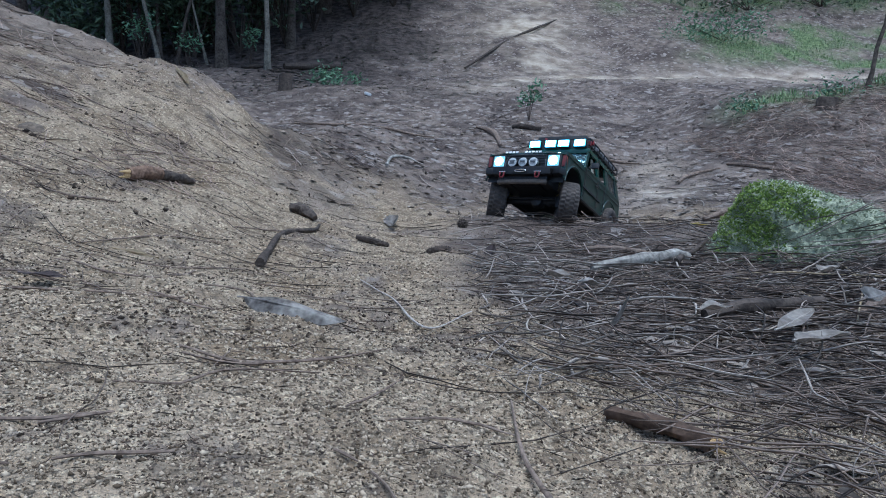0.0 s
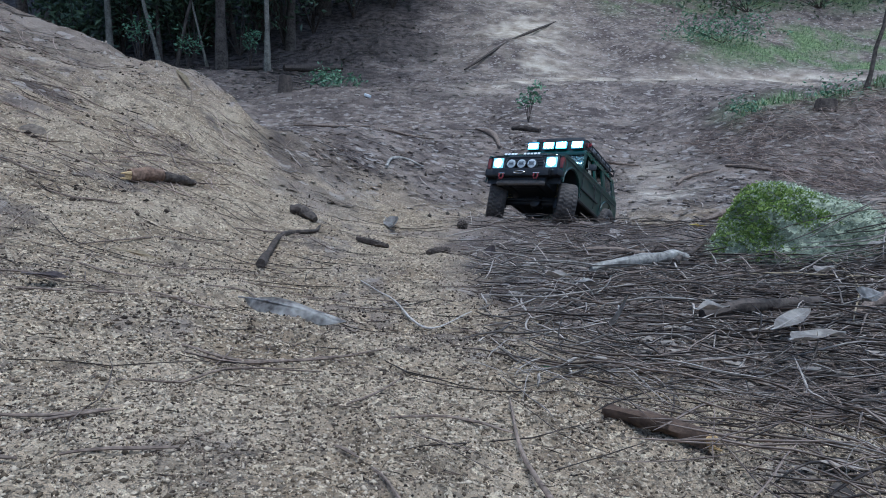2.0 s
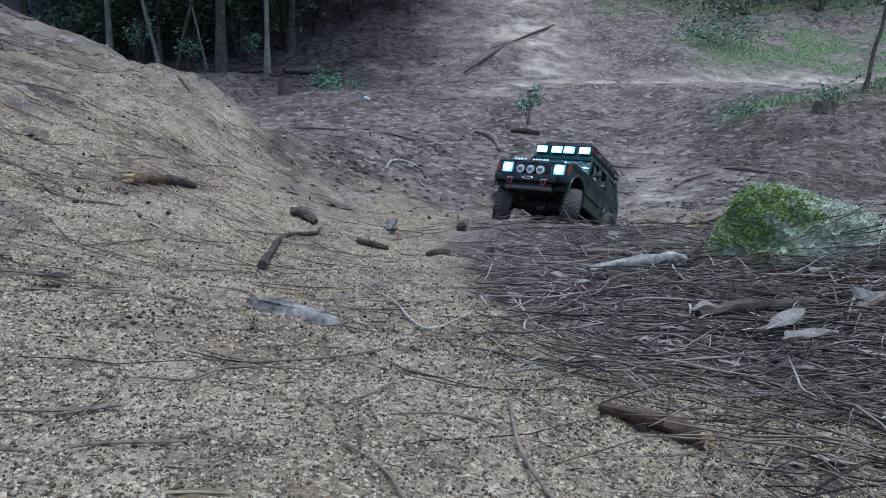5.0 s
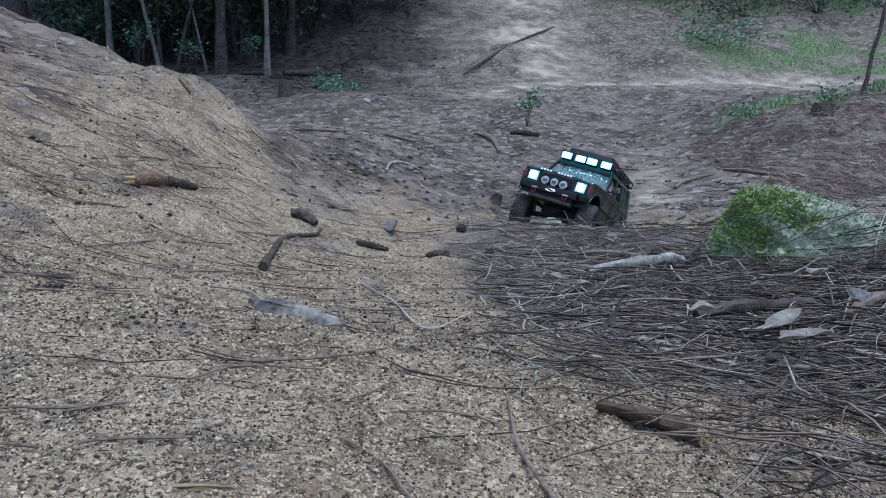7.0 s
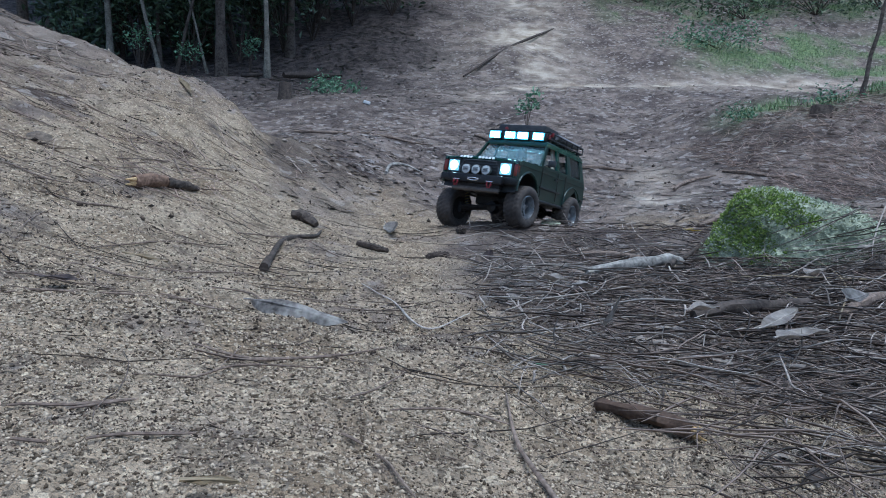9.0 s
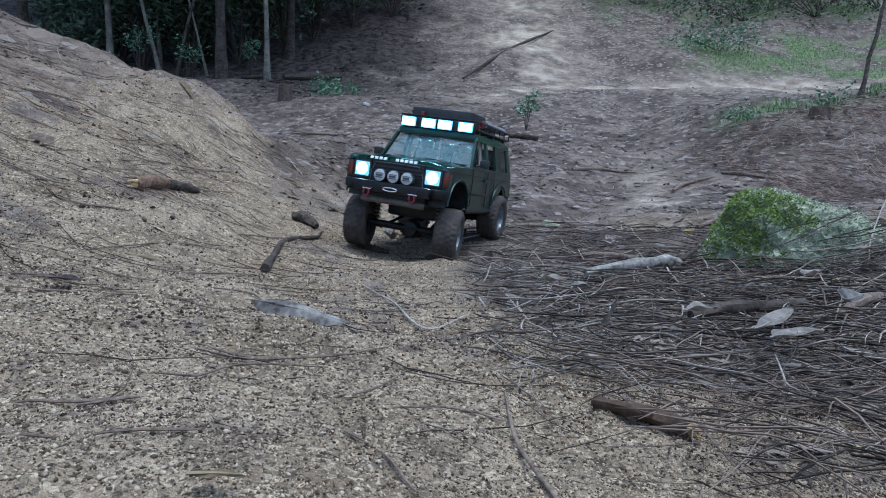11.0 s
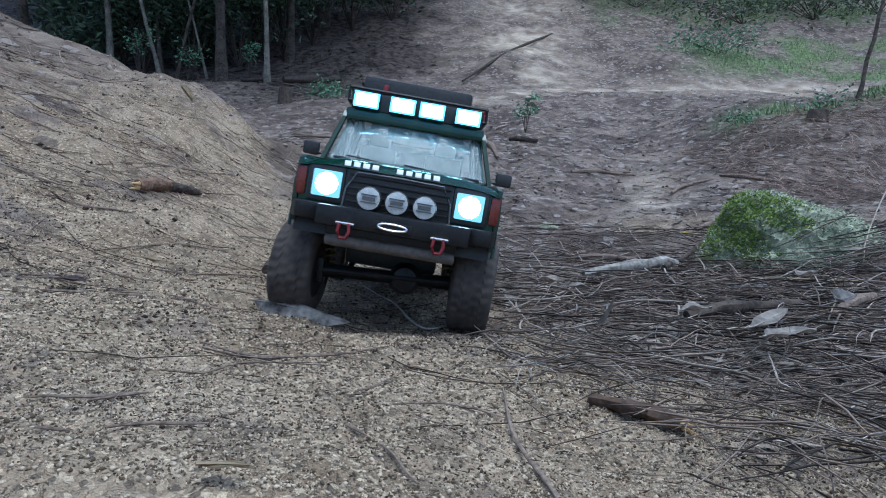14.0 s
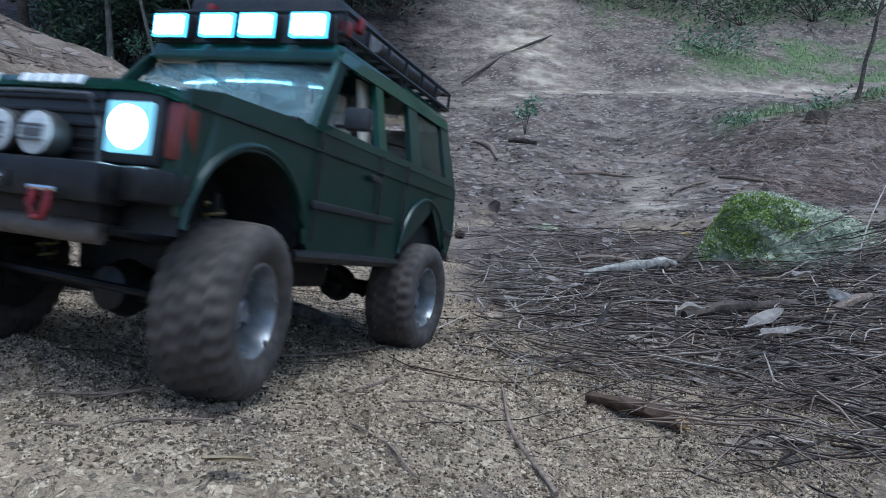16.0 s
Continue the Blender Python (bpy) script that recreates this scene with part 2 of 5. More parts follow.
# Darker and rougher than PAINT; for sides, rear pillars, ledges and tailgate.
PAINT_DEEP = surf("deep_green_car_paint", (0.006, 0.025, 0.019), (0.013, 0.034, 0.026), 30, 0.28, bump=0.06, fine=8)
BLACK = surf("black_plastic", (0.010, 0.010, 0.011), (0.028, 0.027, 0.026), 60, 0.5, bump=0.15)
BLACK_METAL = surf("black_powder_coated_steel", (0.006, 0.006, 0.007), (0.018, 0.017, 0.017), 70, 0.40, bump=0.1, gloss=0.3)
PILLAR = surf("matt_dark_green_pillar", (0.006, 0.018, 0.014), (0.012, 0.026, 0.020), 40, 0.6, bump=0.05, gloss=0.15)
RUBBER = surf("dusty_tyre_rubber", (0.028, 0.023, 0.020), (0.082, 0.066, 0.055), 45, 0.85, bump=0.3)
RIM = surf("brushed_aluminium", (0.17, 0.18, 0.19), (0.30, 0.31, 0.32), 60, 0.30, metal=0.55, bump=0.05)
CHROME = surf("bright_steel", (0.6, 0.6, 0.6), (0.75, 0.75, 0.75), 60, 0.2, metal=1.0, bump=0.03)
LENS_WHITE = surf("white_lamp_cover", (0.36, 0.38, 0.38), (0.55, 0.57, 0.57), 160, 0.35, bump=0.1)
LETTER = surf("white_decal", (0.68, 0.70, 0.70), (0.80, 0.81, 0.81), 90, 0.4, bump=0)
GREY_MARK = surf("grey_decal", (0.06, 0.065, 0.07), (0.10, 0.105, 0.11), 90, 0.5, bump=0)
ORANGE = surf("orange_indicator_lens", (0.09, 0.014, 0.012), (0.15, 0.026, 0.017), 90, 0.25, bump=0.05)
RED = surf("red_anodised_shackle", (0.13, 0.008, 0.011), (0.22, 0.016, 0.02), 90, 0.35, bump=0.05)
CREAM = surf("cream_interior_plastic", (0.48, 0.42, 0.33), (0.62, 0.56, 0.46), 50, 0.6, bump=0.1)
SPRING = surf("yellowed_spring_steel", (0.30, 0.24, 0.09), (0.44, 0.36, 0.16), 90, 0.4, metal=0.4, bump=0.1)
SKID = surf("dusty_brown_skid_bar", (0.060, 0.050, 0.042), (0.14, 0.118, 0.10), 60, 0.6, bump=0.2)
GREY_ROLL = surf("grey_rolled_mat", (0.13, 0.13, 0.135), (0.23, 0.23, 0.235), 80, 0.8, bump=0.4)
GLASS = pane_glass("windscreen_glass", (0.22, 0.28, 0.30), 0.54)
GLASS_DARK = pane_glass("tinted_side_glass", (0.03, 0.035, 0.035), 0.3)
LED = glow("led_lens", (0.17, 0.64, 1.0), 2.4)
LED_CORE = glow("led_beam", (0.50, 0.90, 1.0), 60.0)
HEAD = glow("headlamp_lens", (0.30, 0.62, 0.78), 0.9)
HEAD_CORE = glow("headlamp_beam", (0.75, 0.97, 1.0), 24.0)


# ---- mesh tools ----
def mesh_of(bm, name, smooth=True):
    bm.normal_update()
    me = bpy.data.meshes.new(name)
    bm.to_mesh(me)
    bm.free()
    if smooth:
        for p in me.polygons:
            p.use_smooth = True
        me.set_sharp_from_angle(angle=radians(38))
    return me


def part(name, bm, material, parent, label="", smooth=True):
    ob = new(name, mesh_of(bm, name, smooth))
    ob.data.materials.append(material)
    ob.parent = parent
    return tagged(ob, label)


def thing(name, label, category, m=None, group="", kind=""):
    ob = new(name)
    ob.empty_display_size = 0.02
    ob.matrix_basis = m or Matrix()
    return tagged(ob, label, category, group, kind)


def sheet(name, verts, faces, material, smooth=True):
    """One mesh object straight from arrays."""
    me = bpy.data.meshes.new(name)
    verts, faces = np.asarray(verts, np.float32), np.asarray(faces, np.int32)
    k = faces.shape[1]
    me.vertices.add(len(verts))
    me.vertices.foreach_set("co", verts.ravel())
    me.loops.add(faces.size)
    me.loops.foreach_set("vertex_index", faces.ravel())
    me.polygons.add(len(faces))
    me.polygons.foreach_set("loop_start", np.arange(0, faces.size, k, dtype=np.int32))
    me.update(calc_edges=True)
    if smooth:
        me.polygons.foreach_set("use_smooth", np.ones(len(faces), bool))
    me.materials.append(material)
    return new(name, me)


def box(bm, at, size, bevel=0.0015, turn=None, taper=1.0):
    """A rounded block; taper narrows its top."""
    r = bmesh.ops.create_cube(bm, size=1.0)
    vs = r["verts"]
    for v in vs:
        k = taper if v.co.z > 0 else 1.0
        v.co = Vector((v.co.x * size[0] * k, v.co.y * size[1] * k, v.co.z * size[2]))
    if bevel:
        edges = {e for v in vs for e in v.link_edges}
        out = bmesh.ops.bevel(bm, geom=list(edges), offset=min(bevel, 0.45 * min(size)), segments=2, affect="EDGES", profile=0.6)
        vs = list({v for f in out["faces"] for v in f.verts} | {v for v in vs if v.is_valid})
    m = Matrix.Translation(at) @ (turn or Matrix())
    bmesh.ops.transform(bm, matrix=m, verts=vs)
    return vs


def rod(bm, pts, radii, sides=8, cap=True, rough=0.0):
    """A tube along points; radii: one or one a point."""
    pts = [Vector(p) for p in pts]
    if not isinstance(radii, (list, tuple)):
        radii = [radii] * len(pts)
    rings = []
    for i, p in enumerate(pts):
        way = (pts[min(i + 1, len(pts) - 1)] - pts[max(i - 1, 0)]).normalized()
        side = way.orthogonal() if abs(way.z) > 0.95 else way.cross(Vector((0, 0, 1)))
        side.normalize()
        up = side.cross(way)
        ring = []
        for k in range(sides):
            a = 2 * math.pi * k / sides
            r = radii[i] * (1 + rough * random.uniform(-1, 1))
            ring.append(bm.verts.new(p + side * math.cos(a) * r + up * math.sin(a) * r))
        rings.append(ring)
    for a, b in zip(rings, rings[1:]):
        for k in range(sides):
            bm.faces.new((a[k], a[(k + 1) % sides], b[(k + 1) % sides], b[k]))
    if cap:
        bm.faces.new(rings[0][::-1])
        bm.faces.new(rings[-1])


def lathe(bm, profile, steps=32, axis="y", at=(0, 0, 0)):
    """Turns (radius, along) pairs round the axis."""
    rings = []
    for r, h in profile:
        ring = []
        for k in range(steps):
            a = 2 * math.pi * k / steps
            c, s = r * math.cos(a), r * math.sin(a)
            co = {"y": (c, h, s), "x": (h, c, s), "z": (c, s, h)}[axis]
            ring.append(bm.verts.new(Vector(co) + Vector(at)))
        rings.append(ring)
    for a, b in zip(rings, rings[1:]):
        for k in range(steps):
            bm.faces.new((a[k], a[(k + 1) % steps], b[(k + 1) % steps], b[k]))
    for ring in (rings[0], rings[-1]):
        if (ring[0].co - ring[1].co).length > 1e-6:
            bm.faces.new(ring)
    bmesh.ops.recalc_face_normals(bm, faces=bm.faces[:])


def slab(bm, outline, y_of, thick):
    """A panel from an outline in x and z, set at y_of(z) and thickened towards the middle."""
    s = 1 if y_of(0.1) > 0 else -1
    out = [bm.verts.new((x, y_of(z), z)) for x, z in outline]
    inn = [bm.verts.new((x, y_of(z) - s * thick, z)) for x, z in outline]
    n = len(outline)
    faces = [bm.faces.new(out), bm.faces.new(inn[::-1])]
    for i in range(n):
        faces.append(bm.faces.new((out[(i + 1) % n], out[i], inn[i], inn[(i + 1) % n])))
    bmesh.ops.triangulate(bm, faces=faces[:2])
    bmesh.ops.recalc_face_normals(bm, faces=bm.faces[:])


def on_ground(x, y, up=0.0):
    return Vector((x, y, float(height(np.array([x]), np.array([y]))[0]) + up))


def curve_points(pts, n):
    """n points along a smooth curve through the given ones (Catmull-Rom), in any dimension."""
    p = np.asarray(pts, float)
    p = np.vstack([2 * p[0] - p[1], p, 2 * p[-1] - p[-2]])
    out = []
    for s in np.linspace(0, len(pts) - 1 - 1e-9, n):
        i = int(s)
        t = s - i
        a, b, c, d = p[i:i + 4]
        out.append(0.5 * (2 * b + (c - a) * t + (2 * a - 5 * b + 4 * c - d) * t * t + (3 * b - a - 3 * c + d) * t ** 3))
    return np.array(out)


# ---- the ground ----
def masks(x, y):
    wob = 0.10 * grain(x, y, 0.16, 21) + 0.06 * grain(x, y, 0.05, 22)
    near = ramp(0.07, 0.20, x + wob - 0.16 * ramp(0.55, 0.30, y) + 0.09 * ramp(0.5, 0.9, y)) * (1 - ramp(1.6, 2.2, y))
    gully = ramp(1.95 - 0.30 * ramp(-0.50, -0.30, x), 2.75 - 0.45 * ramp(-0.50, -0.30, x), y + 4 * wob + 0.25 * grain(x, y, 0.6, 23))
    past = 0.75 * ramp(0.02, 0.22, y - bank_edge(x, y) + 0.28 * ramp(-0.54, -0.40, x) + 2.5 * wob) * ramp(-0.12, -0.30, x)
    crest = 0.80 * ramp(0.28, 0.56, lay(x, y) + 0.8 * wob) * (1 - ramp(2.3, 2.8, y))
    spots = (0.7 + 0.2 * ramp(0.08, 0.2, lay(x, y))) * ramp(0.08 - 0.10 * ramp(0.08, 0.2, lay(x, y)), 0.45, 0.8 * grain(x, y, 0.10, 24) + 0.6 * grain(x, y, 0.028, 25) + 0.4 * grain(x, y, 0.009, 31))
    mould = np.clip(np.maximum.reduce([near, gully, past, crest, spots]), 0, 1)
    line = 6.95 - 0.9 * np.exp(-(x - 0.2) ** 2 / 0.5) + 0.25 * grain(x, y, 1.2, 26)
    road = np.exp(-((y - line) / (0.34 + 0.16 * ramp(0.5, 3, x))) ** 2) * ramp(-0.3, 1.0, x)
    climb = 0.80 * np.exp(-((x - 0.95 - 0.10 * (y - 8)) / 0.65) ** 2) * ramp(6.8, 7.6, y) * (1 - ramp(14, 18, y))
    rut = 0.75 * np.exp(-((x - 0.29 * y - 0.06) / 0.13) ** 2) * ramp(2.1, 2.6, y) * (1 - ramp(2.9, 3.8, y))
    clay = np.clip((np.maximum.reduce([road, climb, rut])) * (0.72 + 1.4 * grain(x, y, 0.35, 27) + 1.0 * grain(x, y, 0.09, 28)), 0, 1)
    top = 1.1 * np.exp(-((y - 3.80) / 0.26) ** 2) * ramp(1.45, 1.75, x)
    back = ramp(7.4, 7.8, y) * (1 - ramp(8.7, 9.3, y)) * ramp(2.4, 3.6, x)
    brow = 0.8 * ramp(9.4, 10.0, y) * ramp(2.0, 2.8, x)
    turf = np.clip(np.maximum.reduce([top, back, brow]) * (0.55 + 1.5 * grain(x, y, 0.45, 29) + 1.0 * grain(x, y, 0.12, 30)), 0, 1)
    # Zone of forest soil that is coloured darker for the shade under the trees.
    shaded_humus = ramp(0.5, -0.5, x + 1.5 * grain(x, y, 0.9, 32) + 1.0 * grain(x, y, 0.2, 33)) * ramp(4.6, 7.0, y + 1.2 * grain(x, y, 0.7, 34)) * (1 - clay)
    return mould, clay, turf, shaded_humus


def build_ground():
    ahead = np.radians(np.linspace(-44, 44, 470))
    round_ = np.radians(np.concatenate([np.linspace(46, 314, 68)]))
    angles = np.concatenate([ahead, round_])
    radii = np.concatenate([[0.02, 0.08, 0.14, 0.19], np.geomspace(0.23, 12.5, 560), np.geomspace(12.9, 400, 40)])
    a, r = np.meshgrid(angles, radii)
    x, y = (np.sin(a) * r).ravel(), (np.cos(a) * r).ravel()
    z = height(x, y)
    n, k = len(angles), len(radii)
    i, j = np.meshgrid(np.arange(k - 1), np.arange(n), indexing="ij")
    nxt = (j + 1) % n
    faces = np.stack([i * n + j, (i + 1) * n + j, (i + 1) * n + nxt, i * n + nxt], -1).reshape(-1, 4)
    faces = faces[:, ::-1]
    ob = sheet("ground", np.stack([x, y, z], 1), faces, GROUND)
    for name, values in zip(("mould", "clay", "turf", "shaded_humus"), masks(x, y)):
        ob.data.attributes.new(name, "FLOAT", "POINT").data.foreach_set("value", values.astype(np.float32))
    tagged(ob, "coarse pale granite sand, dark leaf mould and clay track", "ground", kind="structure")


build_ground()
rng = np.random.default_rng(7)


def strew(n, near, far, wide=0.75, power=1.0):
    """n places in a wedge ahead, denser near by."""
    d = near * (far / near) ** (rng.random(n) ** power)
    x = d * rng.uniform(-wide, wide, n)
    return x, d


def pebbles(name, x, y, size, material, label, sink=0.3):
    """Many small stones in one mesh."""
    v0 = np.array([[1, 0, 0], [-1, 0, 0], [0, 1, 0], [0, -1, 0], [0, 0, 1], [0, 0, -1]], float)
    f0 = np.array([[0, 2, 4], [2, 1, 4], [1, 3, 4], [3, 0, 4], [2, 0, 5], [1, 2, 5], [3, 1, 5], [0, 3, 5]])
    n = len(x)
    shape = v0[None] * (1 + rng.uniform(-0.25, 0.35, (n, len(v0), 1)) + rng.uniform(-0.35, 0.35, (n, len(v0), 3)))
    shape = shape * rng.uniform(0.55, 1.4, (n, 1, 3)) * size[:, None, None]
    t = rng.uniform(0, 2 * np.pi, n)[:, None]
    px, py = shape[..., 0] * np.cos(t) - shape[..., 1] * np.sin(t), shape[..., 0] * np.sin(t) + shape[..., 1] * np.cos(t)
    z = height(x, y) + size * (0.55 - sink)
    co = np.stack([px + x[:, None], py + y[:, None], shape[..., 2] * 0.8 + z[:, None]], -1).reshape(-1, 3)
    faces = (f0[None] + (np.arange(n) * len(v0))[:, None, None]).reshape(-1, 3)
    ob = sheet(name, co, faces, material, smooth=False)
    return tagged(ob, label, "gravel", kind="stuff")


x, y = strew(105000, 0.22, 1.9, power=0.85)
x2, y2 = strew(13000, 0.22, 1.1, power=1.0)
size = np.concatenate([(0.0003 + 0.0012 * rng.random(len(x)) ** 2.4) * np.clip(y / 0.42, 0.6, 1.2), 0.0006 + 0.0009 * rng.random(len(x2)) ** 2.2])
x, y = np.concatenate([x, x2]), np.concatenate([y, y2])
keep = rng.random(len(x)) > 0.75 * masks(x, y)[0]
pebbles("sand_grit", x[keep], y[keep], size[keep], GRIT, "loose cream and brown granite grit on sand")
x, y = strew(62000, 0.22, 2.2)
keep = (0.8 * grain(x, y, 0.10, 24) + 0.6 * grain(x, y, 0.028, 25) + 0.40 * rng.random(len(x)) > 0.20)
pebbles("soil_crumbs", x[keep], y[keep], (0.0003 + 0.0014 * rng.random(keep.sum()) ** 2.8) * np.clip(y[keep] / 0.45, 0.5, 1.2), CRUMB, "dark crumbs of soil and charred bark")
x, y = strew(2600, 1.7, 8.5, power=0.8)
pebbles("gully_stones", x, y, 0.002 + 0.009 * rng.random(len(x)) ** 3.5, CLOD, "scattered pale stones in the gully")


def needles(name, x, y, length, radius, bearing, material, label, category, arch=0.25, lift=0.004, segs=7, jump=0.0, steep=0.0):
    """Many thin stalks lying on the ground, in one mesh."""
    n = len(x)
    s = np.linspace(-0.5, 0.5, segs)[None]
    bend = rng.normal(0, arch, n)[:, None]
    hook = rng.normal(0, arch * 0.5, n)[:, None]
    th = bearing[:, None] + bend * s + hook * s * s * 4
    step = (length / (segs - 1))[:, None]
    px = x[:, None] + np.cumsum(np.cos(th) * step, 1) - (np.cos(th) * step).sum(1, keepdims=True) / 2
    py = y[:, None] + np.cumsum(np.sin(th) * step, 1) - (np.sin(th) * step).sum(1, keepdims=True) / 2
    base = lay(px, py)
    tilt = rng.normal(0, 0.05, n)[:, None] * s * length[:, None]
    pz = np.maximum(base + lift * rng.random((n, 1)) + np.abs(tilt) + np.abs(rng.normal(0, steep, n))[:, None] * (s + 0.5) * length[:, None] + jump * rng.random((n, 1)) ** 3 * (1 - 3 * s * s), base + 0.0015)
    pz = pz + 0.5 * (height(px, py) - base).clip(-0.004, 0.012)
    taper = (1 - 0.75 * np.abs(2 * s) ** 3) * radius[:, None]
    nx, ny = -np.sin(th), np.cos(th)
    rings = []
    for k in range(3):
        a = 2 * np.pi * k / 3 + 0.5
        rings.append(np.stack([px + nx * np.cos(a) * taper, py + ny * np.cos(a) * taper, pz + np.sin(a) * taper], -1))
    co = np.stack(rings, 2).reshape(-1, 3)
    i, k = np.meshgrid(np.arange(segs - 1), np.arange(3), indexing="ij")
    f = np.stack([i * 3 + k, i * 3 + (k + 1) % 3, (i + 1) * 3 + (k + 1) % 3, (i + 1) * 3 + k], -1).reshape(-1, 4)
    faces = (f[None] + (np.arange(n) * segs * 3)[:, None, None]).reshape(-1, 4)
    ob = sheet(name, co, faces, material)
    return tagged(ob, label, category, kind="stuff")


def bed(n, x0, x1, y0, y1, power=1.0):
    y = y0 * (y1 / y0) ** (rng.random(n) ** power)
    return rng.uniform(x0, x1, n) * (0.35 + 0.65 * y / y1), y


# the thick bed of needles beside the sand
x, y = bed(3000, 0.06, 1.25, 0.27, 1.55)
keep = (x > 0.10 - 0.07 * ramp(0.5, 0.9, y) + 0.10 * grain(x, y, 0.12, 51)) & (rng.random(len(x)) < 0.35 + 0.65 * ramp(0.10, 0.34, x))
x, y = x[keep], y[keep]
m = len(x)
needles("pine_needle_bed", x, y, rng.uniform(0.04, 0.17, m) * np.clip(y / 0.5, 0.8, 1), rng.uniform(0.0004, 0.0012, m) * np.clip(y / 0.6, 0.75, 1), np.where(rng.random(m) < 0.45, rng.uniform(0, 3.14, m), rng.normal(-0.45, 0.7, m)), NEEDLE,
        "thick bed of dry brown pine needles", "pine needles", lift=0.014, jump=0.012, steep=0.03)
x, y = bed(900, 0.06, 1.2, 0.28, 1.55)
keep = (y > 0.42) | (x > 0.20)
x, y = x[keep], y[keep]
m = len(x)
needles("weathered_needles", x, y, rng.uniform(0.04, 0.17, m) * np.clip(y / 0.7, 0.45, 1), rng.uniform(0.0004, 0.0013, m) * np.clip(y / 0.6, 0.75, 1.3), rng.uniform(0, 6.28, m), NEEDLE_GREY,
        "greyed pine needles and thin twigs", "pine needles", lift=0.014, arch=0.28, jump=0.012, steep=0.05)
x, y = bed(300, 0.05, 1.2, 0.45, 1.6)
m = len(x)
needles("curled_stalks", x, y, rng.uniform(0.015, 0.05, m), rng.uniform(0.0005, 0.0013, m), rng.uniform(0, 6.28, m), NEEDLE_GREY,
        "short curled stalks sticking out of the needle bed", "stalks", lift=0.012, arch=0.8, steep=0.45)
# scraps too short to be needles, all over the near ground
x, y = strew(7500, 0.24, 2.4, wide=0.75)
keep = rng.random(len(x)) < 0.35 + 0.65 * masks(x, y)[0]
x, y = x[keep], y[keep]
m = len(x)
needles("ground_debris", x, y, (0.003 + 0.022 * rng.random(m) ** 2) * np.clip(y / 0.7, 0.4, 1), rng.uniform(0.0003, 0.0010, m) * np.clip(y / 0.7, 0.4, 1), rng.uniform(0, 6.28, m), DEBRIS,
        "short dark scraps of twig and bark", "twig scraps", lift=0.003, segs=3)
# needles heaped against the boulder
x, y = rng.uniform(0.55, 1.05, 130), rng.uniform(0.90, 1.06, 130)
needles("heaped_needles", x, y, rng.uniform(0.10, 0.26, 130), rng.uniform(0.0006, 0.0014, 130), rng.normal(-0.25, 0.5, 130), NEEDLE_GREY,
        "grey needles and stalks heaped against the boulder", "pine needles", lift=0.035, arch=0.7, jump=0.03, steep=0.25)
# stray needles on the sand and the bank
x, y = strew(800, 0.30, 2.3, wide=0.7)
keep = (x < 0.15) & (rng.random(len(x)) < 0.10 + 0.90 * ramp(0.38, 0.75, y))
x, y = x[keep], y[keep]
m = len(x)
needles("stray_needles", x, y, rng.uniform(0.035, 0.15, m), rng.uniform(0.0003, 0.0007, m) * np.clip(y / 0.6, 0.7, 1.2), rng.normal(-0.25, 0.6, m), NEEDLE,
        "single brown pine needles strewn on sand", "pine needles", lift=0.002)
x, y = strew(1100, 1.1, 2.6, wide=0.75)
keep = (x < -0.25) & (lay(x, y) > 0.12)
x, y = x[keep], y[keep]
m = len(x)
needles("bank_needles", x, y, rng.uniform(0.07, 0.22, m), rng.uniform(0.0004, 0.0010, m), rng.normal(-0.55, 0.9, m), STRAW,
        "dry needles and stalks on the bank", "pine needles", lift=0.004)
x, y = strew(5200, 0.9, 2.7, wide=0.75)
keep = (x < -0.15) & (lay(x, y) > 0.07) & (grain(x, y, 0.22, 61) + 0.5 * grain(x, y, 0.06, 62) + 0.5 * rng.random(len(x)) > 0.18)
x, y = x[keep], y[keep]
pebbles("bank_clods", x, y, 0.0010 + 0.0045 * rng.random(len(x)) ** 3.0, CRUMB, "dark clods and bark crumbs on the bank")
m = len(x)
needles("bank_scraps", x + 0.01, y, 0.008 + 0.05 * rng.random(m) ** 2, rng.uniform(0.0004, 0.0014, m), rng.uniform(0, 3.14, m), DEBRIS,
        "short dark twig scraps on the bank", "twig scraps", lift=0.003, segs=3)
# the gully and the straw-covered mound
x, y = strew(1150, 1.7, 6.5, wide=0.72)
keep = masks(x, y)[0] > 0.55 + 0.3 * rng.random(len(x))
x, y = x[keep], y[keep]
m = len(x)
needles("gully_twigs", x, y, rng.uniform(0.05, 0.20, m), rng.uniform(0.0006, 0.0017, m), rng.uniform(0, 3.14, m), NEEDLE_GREY,
        "fallen twigs and needles in the gully", "twigs", arch=0.5, lift=0.006)
x, y = rng.uniform(1.3, 3.3, 5200), rng.uniform(2.30, 3.75, 5200)
m = len(x)
needles("mound_straw", x, y, rng.uniform(0.04, 0.15, m), rng.uniform(0.0005, 0.0013, m), rng.normal(2.0, 0.9, m), STRAW,
        "red-brown dry straw hanging over the mound", "straw", arch=0.5, lift=0.015, steep=0.12)


